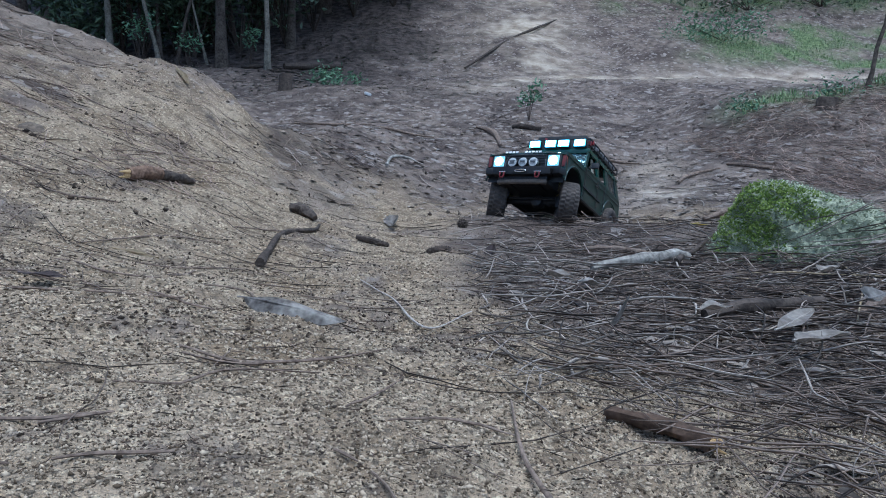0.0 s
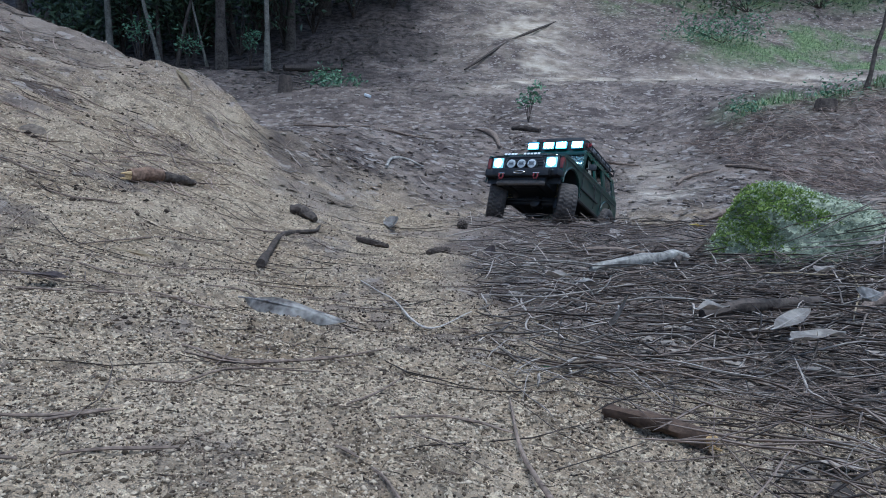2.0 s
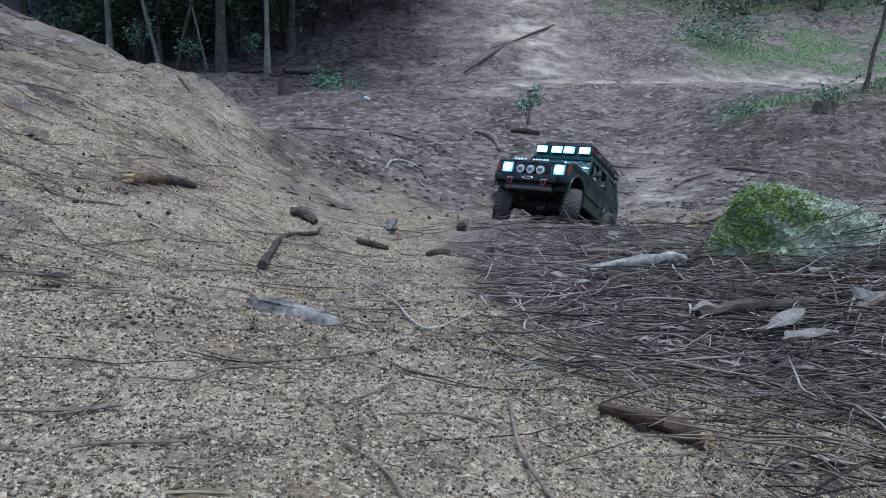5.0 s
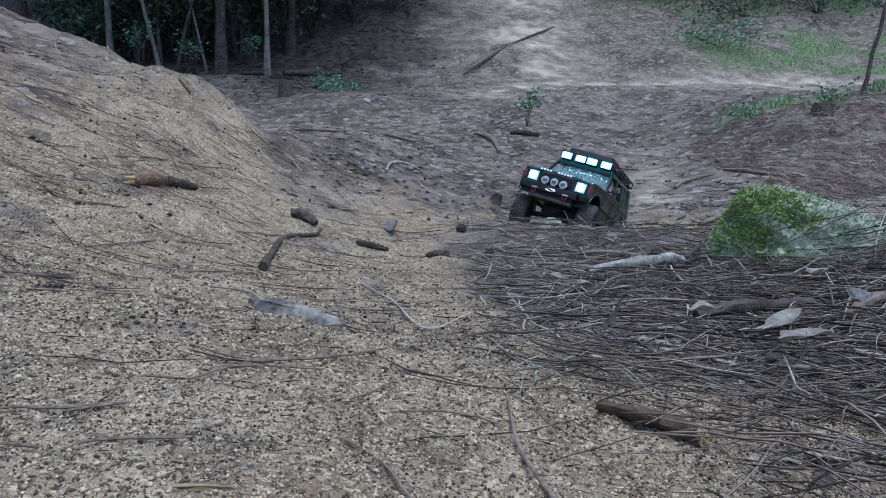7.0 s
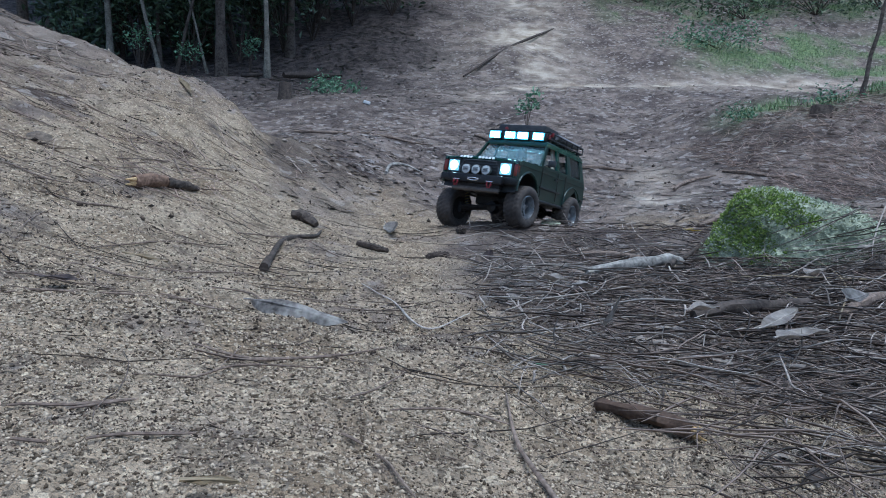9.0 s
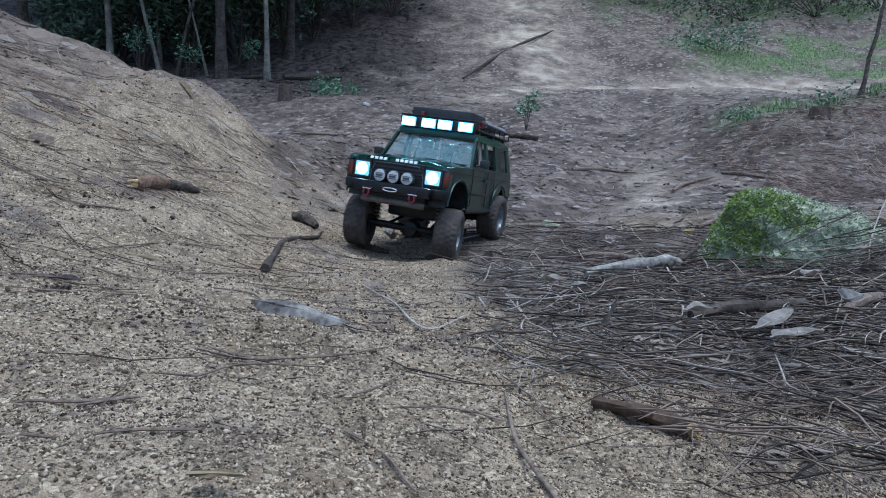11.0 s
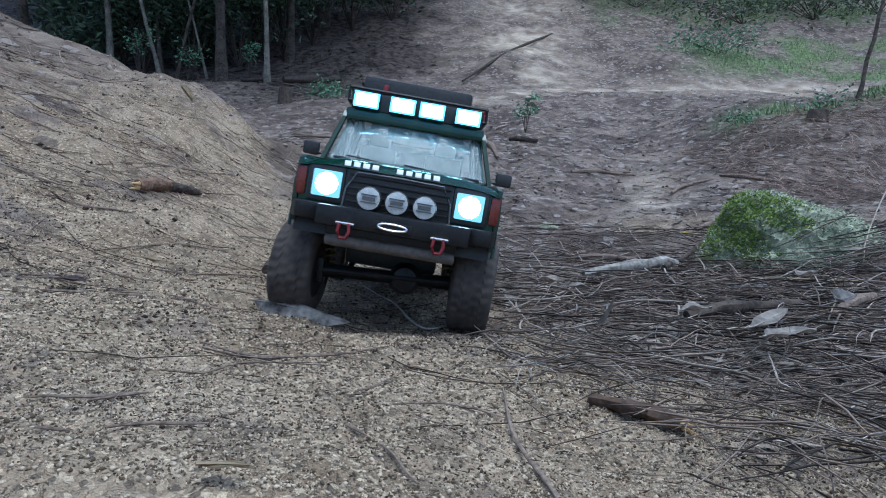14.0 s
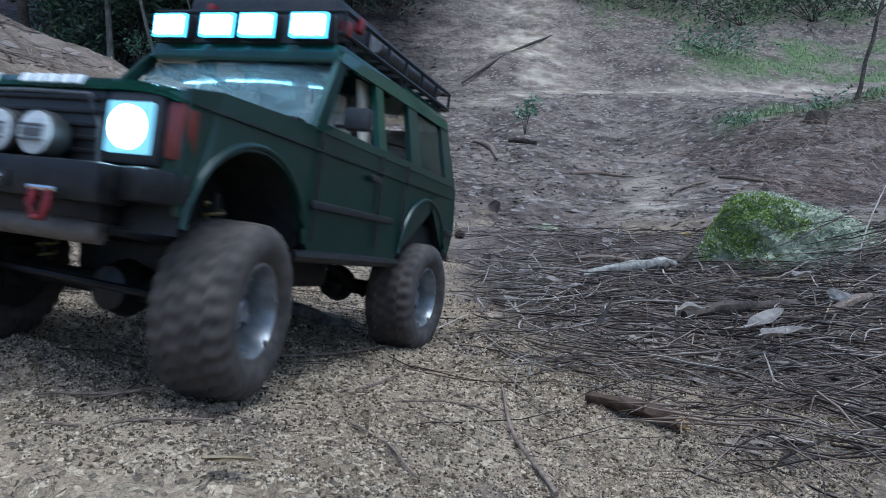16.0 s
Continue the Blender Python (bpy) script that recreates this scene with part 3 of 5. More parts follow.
def leaf_litter(name, x, y, size, material, label, category="leaf litter"):
    """Bent leaf scraps in one mesh, four triangles each."""
    n = len(x)
    t, w = rng.uniform(0, 2 * np.pi, n), rng.uniform(0.25, 0.5, n)
    cup = rng.uniform(-0.05, 0.22, n)
    base = height(x, y) + 0.0015
    co = []
    for u, v, h in ((-1, 0, 0), (0, -1, 1), (1, 0, 0), (0, 1, 1), (0, 0, 0.35)):
        a, b = u * size * 0.5, v * size * 0.5 * w
        co.append(np.stack([x + a * np.cos(t) - b * np.sin(t), y + a * np.sin(t) + b * np.cos(t), base + (h + abs(u) * 0.5 * (t % 1)) * cup * size * 0.5], -1))
    co = np.stack(co, 1).reshape(-1, 3)
    f = np.array([[0, 1, 4], [1, 2, 4], [2, 3, 4], [3, 0, 4]])
    faces = (f[None] + (np.arange(n) * 5)[:, None, None]).reshape(-1, 3)
    return tagged(sheet(name, co, faces, material), label, category, kind="stuff")


x, y = strew(42000, 1.6, 11.5, power=0.65)
mo, cl, tu, hu = masks(x, y)
keep = rng.random(len(x)) < (0.15 + 0.85 * mo) * (1 - 0.75 * cl) * (1 - 0.25 * hu) * (1 - 0.8 * ramp(-0.35, -0.5, x) * ramp(2.7, 2.3, y))
leaf_litter("gully_litter", x[keep], y[keep], 0.008 + 0.038 * rng.random(keep.sum()) ** 2.2, LITTER, "brown and grey fallen leaves in the gully")
x, y = strew(16000, 5.5, 11.5, power=0.9)
keep = rng.random(len(x)) < 0.9 * masks(x, y)[3] * ramp(-0.25, 0.3, grain(x, y, 0.5, 35) + 0.5 * grain(x, y, 0.14, 36))
leaf_litter("ground_ivy", x[keep], y[keep], 0.02 + 0.06 * rng.random(keep.sum()) ** 1.5, LEAF_SHADED, "dark creeping leaves on shaded forest soil", "ground ivy")
x, y = strew(6500, 0.3, 2.3)
mo = masks(x, y)[0]
keep = (rng.random(len(x)) < 0.9 * mo ** 2) & (x > 0.08)
leaf_litter("needle_bed_litter", x[keep], y[keep], 0.005 + 0.024 * rng.random(keep.sum()) ** 2.2, LITTER_NEAR, "torn leaf scraps among the pine needles")


def grass(name, x, y, tall, label, material):
    n = len(x)
    t = rng.uniform(0, 2 * np.pi, n)
    lean = rng.uniform(0.1, 0.8, n) * tall
    w = tall * 0.05 + 0.0015
    z = height(x, y) - 0.004
    dx, dy = np.cos(t), np.sin(t)
    co = np.stack([np.stack([x - dy * w, y + dx * w, z], -1), np.stack([x + dy * w, y - dx * w, z], -1),
                   np.stack([x + dx * lean * 0.4 + dy * w * 0.7, y + dy * lean * 0.4 - dx * w * 0.7, z + tall * 0.6], -1),
                   np.stack([x + dx * lean * 0.4 - dy * w * 0.7, y + dy * lean * 0.4 + dx * w * 0.7, z + tall * 0.6], -1),
                   np.stack([x + dx * lean, y + dy * lean, z + tall], -1)], 1).reshape(-1, 3)
    f = np.array([[0, 1, 2], [0, 2, 3], [3, 2, 4]])
    faces = (f[None] + (np.arange(n) * 5)[:, None, None]).reshape(-1, 3)
    return tagged(sheet(name, co, faces, material), label, "grass", kind="stuff")


def turf_places(n, x0, x1, y0, y1, least=0.35):
    x, y = rng.uniform(x0, x1, n), rng.uniform(y0, y1, n)
    keep = masks(x, y)[2] > least + 0.25 * rng.random(n)
    return x[keep], y[keep]


x, y = turf_places(11000, 1.3, 3.6, 3.1, 4.5)
grass("mound_grass", x, y, rng.uniform(0.012, 0.045, len(x)), "short green grass on the mound", BLADE)
x, y = turf_places(42000, 2.2, 7.5, 7.3, 10.6)
grass("hillside_grass", x, y, rng.uniform(0.010, 0.036, len(x)), "rough green grass behind the track", BLADE)


# ---- fallen wood, leaves and stones ----
def branch(name, pts, radii, material, label, category, rough=0.08, sides=10, n=14, up=None, ends=None, straight=False):
    """A stick lying on the ground along points in x and y."""
    way = curve_points(pts, n)
    rr = np.interp(np.linspace(0, 1, n), np.linspace(0, 1, len(radii)), radii)
    z = height(way[:, 0], way[:, 1])
    z = np.convolve(np.pad(z, 2, "edge"), np.ones(5) / 5, "valid") + rr * (0.8 if up is None else up) + 0.002
    if straight:
        line = np.linspace(z[0], z[-1], n)
        z = line + max(0.0, float(np.mean(z - line)))
    base = Vector((*way[0], z[0]))
    ob = thing(name, label, category, Matrix.Translation(base))
    bm = bmesh.new()
    rod(bm, [Vector((*p, q)) - base for p, q in zip(way, z)], list(rr), sides, rough=rough)
    part("bark" if ends else "stalk", bm, material, ob)
    if ends:
        for at, beyond, mat in ends:
            a = Vector((*way[at], z[at])) - base
            d = (a - (Vector((*way[beyond], z[beyond])) - base)).normalized()
            bm = bmesh.new()
            for k in range(9):
                q = a + d.orthogonal().normalized() * 0 + Vector((random.uniform(-1, 1), random.uniform(-1, 1), random.uniform(-1, 1))) * rr[at] * 0.55
                rod(bm, [q - d * 0.004, q + d * rr[at] * random.uniform(0.3, 1.3)], [rr[at] * 0.34, rr[at] * 0.08], 5)
            part("broken_end", bm, mat, ob, "splintered orange raw wood")
    return ob


def leaf(name, a, b, wide, curl, material, label, group="", skew=0.25, stand=0.0, up=0.0, bow=0.22):
    """A dry leaf from tip to tip, cupped and curled, with a midrib."""
    p, q = on_ground(*a), on_ground(*b)
    mid, along = (p + q) / 2, (q - p)
    size = along.length
    u = along.normalized()
    v = Vector((0, 0, 1)).cross(u).normalized()
    w = u.cross(v)
    bm = bmesh.new()
    nu, nv = 17, 7
    grid = []
    for i in range(nu):
        s = i / (nu - 1)
        half = wide / 2 * (math.sin(math.pi * s ** (1 - skew)) ** 0.8 + 0.02)
        row = []
        for j in range(nv):
            k = j / (nv - 1) * 2 - 1
            side = k * half + bow * wide * math.sin(math.pi * s)
            lift = 2 * half / wide * (curl * wide * (k * k) * 0.8 + stand * wide * k) + 0.06 * wide * math.sin(9 * s + 3 * k + size * 900) + 0.15 * size * curl * (2 * s - 1) ** 2
            co = u * (s - 0.5) * size + v * side + w * (lift + 0.004)
            row.append(bm.verts.new(co))
        grid.append(row)
    faces = [bm.faces.new((grid[i][j], grid[i + 1][j], grid[i + 1][j + 1], grid[i][j + 1])) for i in range(nu - 1) for j in range(nv - 1)]
    bmesh.ops.solidify(bm, geom=faces, thickness=-0.0006)
    bmesh.ops.recalc_face_normals(bm, faces=bm.faces[:])
    ob = thing(name, label, "leaf", Matrix.Translation(mid + Vector((0, 0, 0.004 + up * 1.5))), group)
    part("blade", bm, material, ob)
    bm = bmesh.new()
    rod(bm, [u * (s - 0.5) * size + v * bow * wide * math.sin(math.pi * s) + w * (0.0047 + 0.15 * size * curl * (2 * s - 1) ** 2) for s in np.linspace(-0.08, 0.95, 9)],
        [0.0009, 0.0008, 0.0008, 0.0007, 0.0006, 0.0005, 0.0004, 0.0003, 0.0002], 5)
    part("midrib", bm, material, ob)
    return ob


branch("fallen_branch", [(-0.513, 1.112), (-0.483, 1.165)], [0.0105, 0.0120, 0.0115, 0.0110], WOOD_BROWN, "short orange-brown broken branch on the sandy bank", "branch",
       ends=[(0, 2, WOOD_RAW)], up=0.9)
branch("charred_branch", [(-0.482, 1.170), (-0.452, 1.235)], [0.0095, 0.0085, 0.0080, 0.0045], WOOD_DARK, "dark rough-barked branch end on the bank", "branch", rough=0.16, up=0.9)
branch("wood_stub", [(-0.300, 1.330), (-0.275, 1.325), (-0.247, 1.300)], [0.009, 0.0115, 0.0105, 0.006], WOOD_DARK, "short dark knobbly wood stub on sand", "branch", rough=0.16)
branch("forked_twig", [(-0.236, 0.869), (-0.252, 0.97), (-0.263, 1.10), (-0.229, 1.178), (-0.232, 1.27)], [0.0065, 0.0050, 0.0042, 0.0036, 0.0015], WOOD_DARK,
       "bent dark forked twig on sand", "twig", rough=0.12, n=20)
branch("resinous_branch", [(0.098, 0.407), (0.124, 0.383), (0.143, 0.362)], [0.0036, 0.0050, 0.0048, 0.0052], BARK_DAMP, "brown branch with a broken orange end among needles", "branch",
       rough=0.20, ends=[(13, 11, WOOD_RAW)], up=0.9)
branch("pale_branch", [(0.206, 0.942), (0.281, 0.979), (0.345, 1.020), (0.372, 1.030)], [0.005, 0.0085, 0.0085, 0.0060], WOOD_PALE, "pale grey peeling branch on the needle bed", "branch",
       rough=0.14, up=2.6)
branch("dark_branch", [(0.250, 0.650), (0.316, 0.673), (0.400, 0.716)], [0.0055, 0.0070, 0.0065, 0.0045], WOOD_DARK, "dark damp branch among pine needles", "branch", rough=0.12, up=2.8)
branch("arched_branch", [(0.230, 1.215), (0.293, 1.165), (0.335, 1.073)], [0.0045, 0.0058, 0.0055, 0.0035], TWIG, "grey-brown arched branch on needles", "branch", up=2.2)
branch("hooked_stick", [(-0.193, 2.28), (-0.188, 2.46), (-0.13, 2.57), (-0.075, 2.52)], [0.005, 0.006, 0.005, 0.002], WOOD_PALE, "pale hooked stick in the gully", "stick")
branch("bark_strip", [(-0.104, 0.843), (-0.063, 0.776), (-0.034, 0.672), (-0.008, 0.642), (0.030, 0.722)], [0.0006, 0.0010, 0.0012, 0.0009, 0.0005], LEAF_PALE,
       "thin cream curled strip of bark", "bark strip", n=24, up=1.8)
branch("bark_loop", [(0.097, 0.504), (0.100, 0.540), (0.112, 0.560), (0.130, 0.558)], [0.0010, 0.0012, 0.0010, 0.0006], LEAF_PALE, "small pale looped grass stalk", "stalk", up=4, n=20)
branch("green_needle", [(0.073, 0.543), (0.100, 0.530), (0.124, 0.519)], [0.0005, 0.0009, 0.0005], GREEN_NEEDLE, "single fresh green pine needle", "pine needle", up=3)
branch("tan_stick", [(0.040, 0.407), (0.040, 0.337), (0.052, 0.262)], [0.0006, 0.0012, 0.0014], TWIG, "grey-brown curved stick on sand", "stick", up=1.4)

TWIGS = [
    [(-0.926, 1.548), (-0.852, 1.573), (-0.756, 1.57)],
    [(-0.817, 1.255), (-0.753, 1.25), (-0.695, 1.209)],
    [(-0.662, 1.009), (-0.601, 0.99), (-0.549, 0.984)],
    [(-0.537, 0.919), (-0.484, 0.92), (-0.442, 0.936)],
    [(-0.583, 1.203), (-0.545, 1.373), (-0.505, 1.548)],
    [(-0.579, 1.445), (-0.528, 1.334), (-0.491, 1.267)],
    [(-0.349, 0.519), (-0.329, 0.545), (-0.283, 0.565), (-0.22, 0.577)],
    [(-0.174, 0.453), (-0.141, 0.448), (-0.094, 0.482), (-0.045, 0.521)],
    [(-0.18, 0.463), (-0.132, 0.457), (-0.08, 0.499)],
]
TWIGS_NEAR = [
    [(-0.176, 0.364), (-0.153, 0.387), (-0.137, 0.434), (-0.079, 0.437)],
    [(-0.193, 0.281), (-0.171, 0.29), (-0.147, 0.303)],
    [(-0.17, 0.289), (-0.155, 0.293), (-0.147, 0.306)],
    [(-0.03, 0.366), (-0.001, 0.374), (0.021, 0.368), (0.038, 0.362)],
    [(-0.031, 0.293), (-0.02, 0.274), (-0.011, 0.258)],
    [(-0.233, 0.658), (-0.195, 0.662), (-0.17, 0.651), (-0.097, 0.651)],
    [(-0.392, 0.586), (-0.374, 0.605), (-0.332, 0.593)],
    [(-0.384, 0.674), (-0.33, 0.651), (-0.267, 0.644)],
    [(-0.258, 0.598), (-0.218, 0.57), (-0.184, 0.548)],
]
TWIGS_MID = [
    [(-0.17, 0.247), (-0.157, 0.25)],
    [(-0.145, 0.256), (-0.122, 0.264), (-0.107, 0.273)],
    [(-0.054, 0.375), (-0.046, 0.396), (-0.027, 0.453)],
    [(-0.049, 0.304), (-0.038, 0.303)],
    [(-0.334, 0.734), (-0.285, 0.77), (-0.242, 0.848)],
    [(-0.405, 0.752), (-0.363, 0.883), (-0.313, 0.96)],
    [(-0.276, 0.753), (-0.268, 0.69), (-0.267, 0.659)],
    [(-0.336, 1.089), (-0.254, 1.133), (-0.162, 1.037)],
    [(0.19, 0.345), (0.189, 0.325), (0.187, 0.304)],
]
for pts in TWIGS + TWIGS_NEAR + TWIGS_MID:
    r = 0.0016 if pts[0][1] > 0.8 else 0.0011 if pts[0][1] > 0.45 else 0.0008
    branch("twig", pts, [r * 0.7, r, r, r * 0.5], TWIG, "thin dark dry twig lying on sand", "twig", rough=0.1, sides=6, n=12, up=0.7)

leaf("curved_leaf", (-0.184, 0.626), (-0.088, 0.606), 0.019, -0.35, LEAF_GREY, "grey-brown curved dry leaf on sand", skew=0.1, stand=0.40, up=0.004, bow=-0.55)
leaf("fallen_leaf", (-0.092, 0.220), (-0.073, 0.223), 0.007, 0.10, LEAF_TAN, "flat tan leaf on sand")
leaf("pale_leaf", (0.262, 0.535), (0.328, 0.602), 0.015, 0.25, LEAF_PALE, "pale crumpled dry leaf on pine needles", "pale leaves", up=0.009, stand=0.15, skew=-0.25)
leaf("pale_leaf", (0.230, 0.612), (0.258, 0.605), 0.022, 0.25, LEAF_PALE, "small pale curled leaf on pine needles", "pale leaves", up=0.014)
leaf("pale_leaf", (0.253, 0.489), (0.298, 0.499), 0.020, 0.2, LEAF_PALE, "pale pointed dry leaf on pine needles", "pale leaves", up=0.015)
leaf("pale_leaf", (0.440, 0.794), (0.481, 0.825), 0.018, 0.4, LEAF_PALE, "pale dry leaf on pine needles", "pale leaves", up=0.016)
leaf("pale_leaf", (0.600, 0.955), (0.642, 0.955), 0.020, 0.3, LEAF_PALE, "whitish dry leaf beside the rock", "pale leaves", up=0.016)
leaf("pale_leaf", (0.127, 0.846), (0.158, 0.826), 0.020, 0.4, LEAF_PALE, "small pale torn leaf on needles", "pale leaves", up=0.010)
leaf("grey_leaf", (0.150, 0.756), (0.178, 0.756), 0.018, 0.3, LEAF_GREY, "small grey dry leaf on needles", up=0.012)
leaf("upright_leaf", (0.159, 0.611), (0.143, 0.580), 0.016, 0.5, LEAF_GREY, "small grey leaf stuck upright in needles", stand=0.9, up=0.014)
leaf("grey_leaf", (-0.133, 1.55), (-0.108, 1.42), 0.028, 0.4, LEAF_GREY, "grey curled leaf on sand", stand=0.3)
leaf("yellow_leaf", (0.510, 1.400), (0.545, 1.395), 0.014, 0.3, LEAF_YELLOW, "bright yellow fallen leaf")
leaf("pale_leaf", (0.800, 2.264), (0.832, 2.245), 0.022, 0.4, LEAF_PALE, "pale dry leaf on the track", "pale leaves")
leaf("dark_leaf", (-0.362, 0.587), (-0.320, 0.580), 0.016, 0.15, LEAF_BROWN, "dark brown curled leaf on sand")
leaf("tan_leaf", (-0.326, 0.675), (-0.284, 0.678), 0.016, 0.1, LEAF_TAN, "flat tan leaf on sand", up=0.005)
leaf("straw_leaf", (-0.775, 2.00), (-0.716, 1.934), 0.020, 0.2, LEAF_TAN, "yellowish long leaf on the bank's edge")
leaf("brown_leaf", (0.068, 1.155), (0.086, 1.135), 0.016, 0.5, LEAF_BROWN, "brown curled leaf standing on needles", stand=0.5)


def cone(name, a, b, r, label):
    """A small pine cone with overlapping scales."""
    p, q = on_ground(*a), on_ground(*b)
    ob = thing(name, label, "pine cone", Matrix.Translation(p + Vector((0, 0, r * 0.8))))
    bm = bmesh.new()
    d = q - p
    n = 9
    rod(bm, [d * (i / n) for i in range(n + 1)], [r * (0.35 + 0.65 * math.sin(math.pi * (0.12 + 0.8 * i / n))) for i in range(n + 1)], 9, rough=0.1)
    part("core", bm, WOOD_DARK, ob)
    side = d.orthogonal().normalized()
    other = d.normalized().cross(side)
    bm = bmesh.new()
    for i in range(7):
        for k in range(7):
            s, ang = (i + 0.5) / 7, 2 * math.pi * (k + 0.5 * (i % 2)) / 7
            out = side * math.cos(ang) + other * math.sin(ang)
            rr = r * (0.35 + 0.65 * math.sin(math.pi * (0.12 + 0.8 * s)))
            c = d * s + out * rr
            rod(bm, [c - out * r * 0.2, c + out * r * 0.16 + d.normalized() * r * 0.3], [r * 0.28, r * 0.10], 5)
    part("scale", bm, WOOD_DARK, ob)
    return ob


cone("pine_cone", (0.032, 1.45), (0.046, 1.44), 0.010, "small dark round pine cone on sand")
cone("pine_cone", (-0.028, 1.182), (0.010, 1.150), 0.0075, "small dark elongated pine cone on sand")
cone("pine_cone", (-0.160, 1.236), (-0.100, 1.220), 0.0065, "dark thin pine cone on sand")


def rock(at, size, seed, name, label, detail=4, skin=None):
    ob = thing(name, label, "rock", Matrix.Translation(at))
    bm = bmesh.new()
    bmesh.ops.create_icosphere(bm, subdivisions=detail, radius=1.0)
    for v in bm.verts:
        d = v.co.copy()
        k = 1 + 0.12 * noise.noise(d * 1.6 + Vector((seed, 0, 0))) + 0.05 * noise.noise(d * 5 + Vector((seed, 3, 0))) + 0.022 * noise.noise(d * 15) + (0.030 * noise.noise(d * 30) + 0.022 * noise.noise(d * 66) if detail > 5 else 0)
        c = Vector((d.x * size[0], d.y * size[1], d.z * size[2])) * k
        c.z *= (1 - 0.60 * max(0.0, min(1.0, (d.x + 0.55) / 1.3))) if name == "mossy_boulder" else 1
        v.co = c
    part("stone", bm, skin or STONE, ob)
    return ob


boulder = rock((0.640, 1.15, -0.012), (0.180, 0.15, 0.164), 2.3, "mossy_boulder", "grey lichened granite boulder with green moss, in pine needles", 6)
bm = bmesh.new()
stone = boulder.children[0].data


def mossy(c):
    return float(ramp(-0.05, -0.14, c.x + 0.09 * noise.noise(c * 16) + 0.05 * noise.noise(c * 50)) * ramp(0.01, 0.11, c.z + 0.05 * noise.noise(c * 22)))


for p in stone.polygons:
    c = p.center
    face = mossy(c)
    for _ in range(6 if p.normal.z > -0.2 and random.random() < 1.7 * face - 0.03 else 0):
        r = random.uniform(0.0010, 0.0024)
        q = c + Vector((random.uniform(-1, 1), random.uniform(-1, 1), random.uniform(-1, 1))) * 0.004 + p.normal * 0.0008
        ring = [bm.verts.new(q + Vector((math.cos(k) * r, math.sin(k) * r, random.uniform(-0.4, 0.4) * r))) for k in (0.3, 1.9, 3.4, 5.0)]
        tip = bm.verts.new(q + p.normal * r * random.uniform(0.8, 1.8) + Vector((0, 0, r * 0.4)))
        for k in range(4):
            bm.faces.new((ring[k], ring[(k + 1) % 4], tip))
part("moss", bm, MOSS, boulder, "bright green cushion moss")
bm = bmesh.new()
for p in stone.polygons:
    c = p.center
    for _ in range(2 if p.normal.z > -0.2 and c.z > -0.05 and random.random() < 0.85 - 1.6 * mossy(c) else 0):
        r = random.uniform(0.0008, 0.0024)
        q = c + Vector((random.uniform(-1, 1), random.uniform(-1, 1), random.uniform(-1, 1))) * 0.006 + p.normal * 0.0004
        ring = [bm.verts.new(q + Vector((math.cos(k) * r, math.sin(k) * r, random.uniform(-0.4, 0.4) * r))) for k in (0.3, 1.9, 3.4, 5.0)]
        tip = bm.verts.new(q + p.normal * r * random.uniform(0.6, 1.6))
        for k in range(4):
            bm.faces.new((ring[k], ring[(k + 1) % 4], tip))
part("lichen", bm, LICHEN, boulder, "pale grey-green lichen tufts")
rock((-0.70, 1.165, 0.206), (0.026, 0.022, 0.020), 7.1, "soil_clod", "dark clod of soil and roots on the bank", 3, SOIL)
rock((0.262, 1.62, 0.025), (0.028, 0.022, 0.020), 4.4, "pale_stone", "pale angular stone on the sand", 3)
rock((-0.46, 2.35, 0.06), (0.05, 0.04, 0.03), 9.4, "gully_stone", "brown stone at the foot of the bank", 3, SOIL)

branch("leaning_stick", [(0.543, 1.339), (0.424, 1.142), (0.333, 0.972)], [0.0028, 0.0040, 0.0048], WOOD_DARK, "dark slanting stick beside the boulder", "stick", up=4.0, rough=0.1)
branch("yellow_stalk", [(0.400, 0.926), (0.462, 0.892), (0.561, 0.837)], [0.0008, 0.0011, 0.0007], LEAF_TAN, "long yellowish dry grass stalk on needles", "stalk", up=16, n=16)
branch("yellow_stalk", [(0.391, 0.904), (0.401, 0.800), (0.395, 0.690)], [0.0008, 0.0011, 0.0007], LEAF_TAN, "long yellowish dry grass stalk on needles", "stalk", up=14, n=16)
branch("grey_stalk", [(0.581, 1.024), (0.503, 0.820), (0.370, 0.607)], [0.0007, 0.0010, 0.0008], LEAF_TAN, "bent pale grey stalk on needles", "stalk", up=14, n=18)
branch("rough_stick", [(0.403, 0.663), (0.450, 0.695), (0.494, 0.734)], [0.004, 0.0065, 0.005], TWIG, "rough grey-brown stick in the needle bed", "stick", up=2.0, rough=0.15)
leaf("grey_leaf", (0.369, 0.596), (0.415, 0.637), 0.016, 0.4, LEAF_GREY, "grey curled dry leaf on needles", up=0.015, stand=0.3)
leaf("brown_leaf", (0.160, 2.25), (0.185, 2.16), 0.030, 0.5, LEAF_BROWN, "dark brown curled leaf in the gully", up=0.012, stand=0.5)
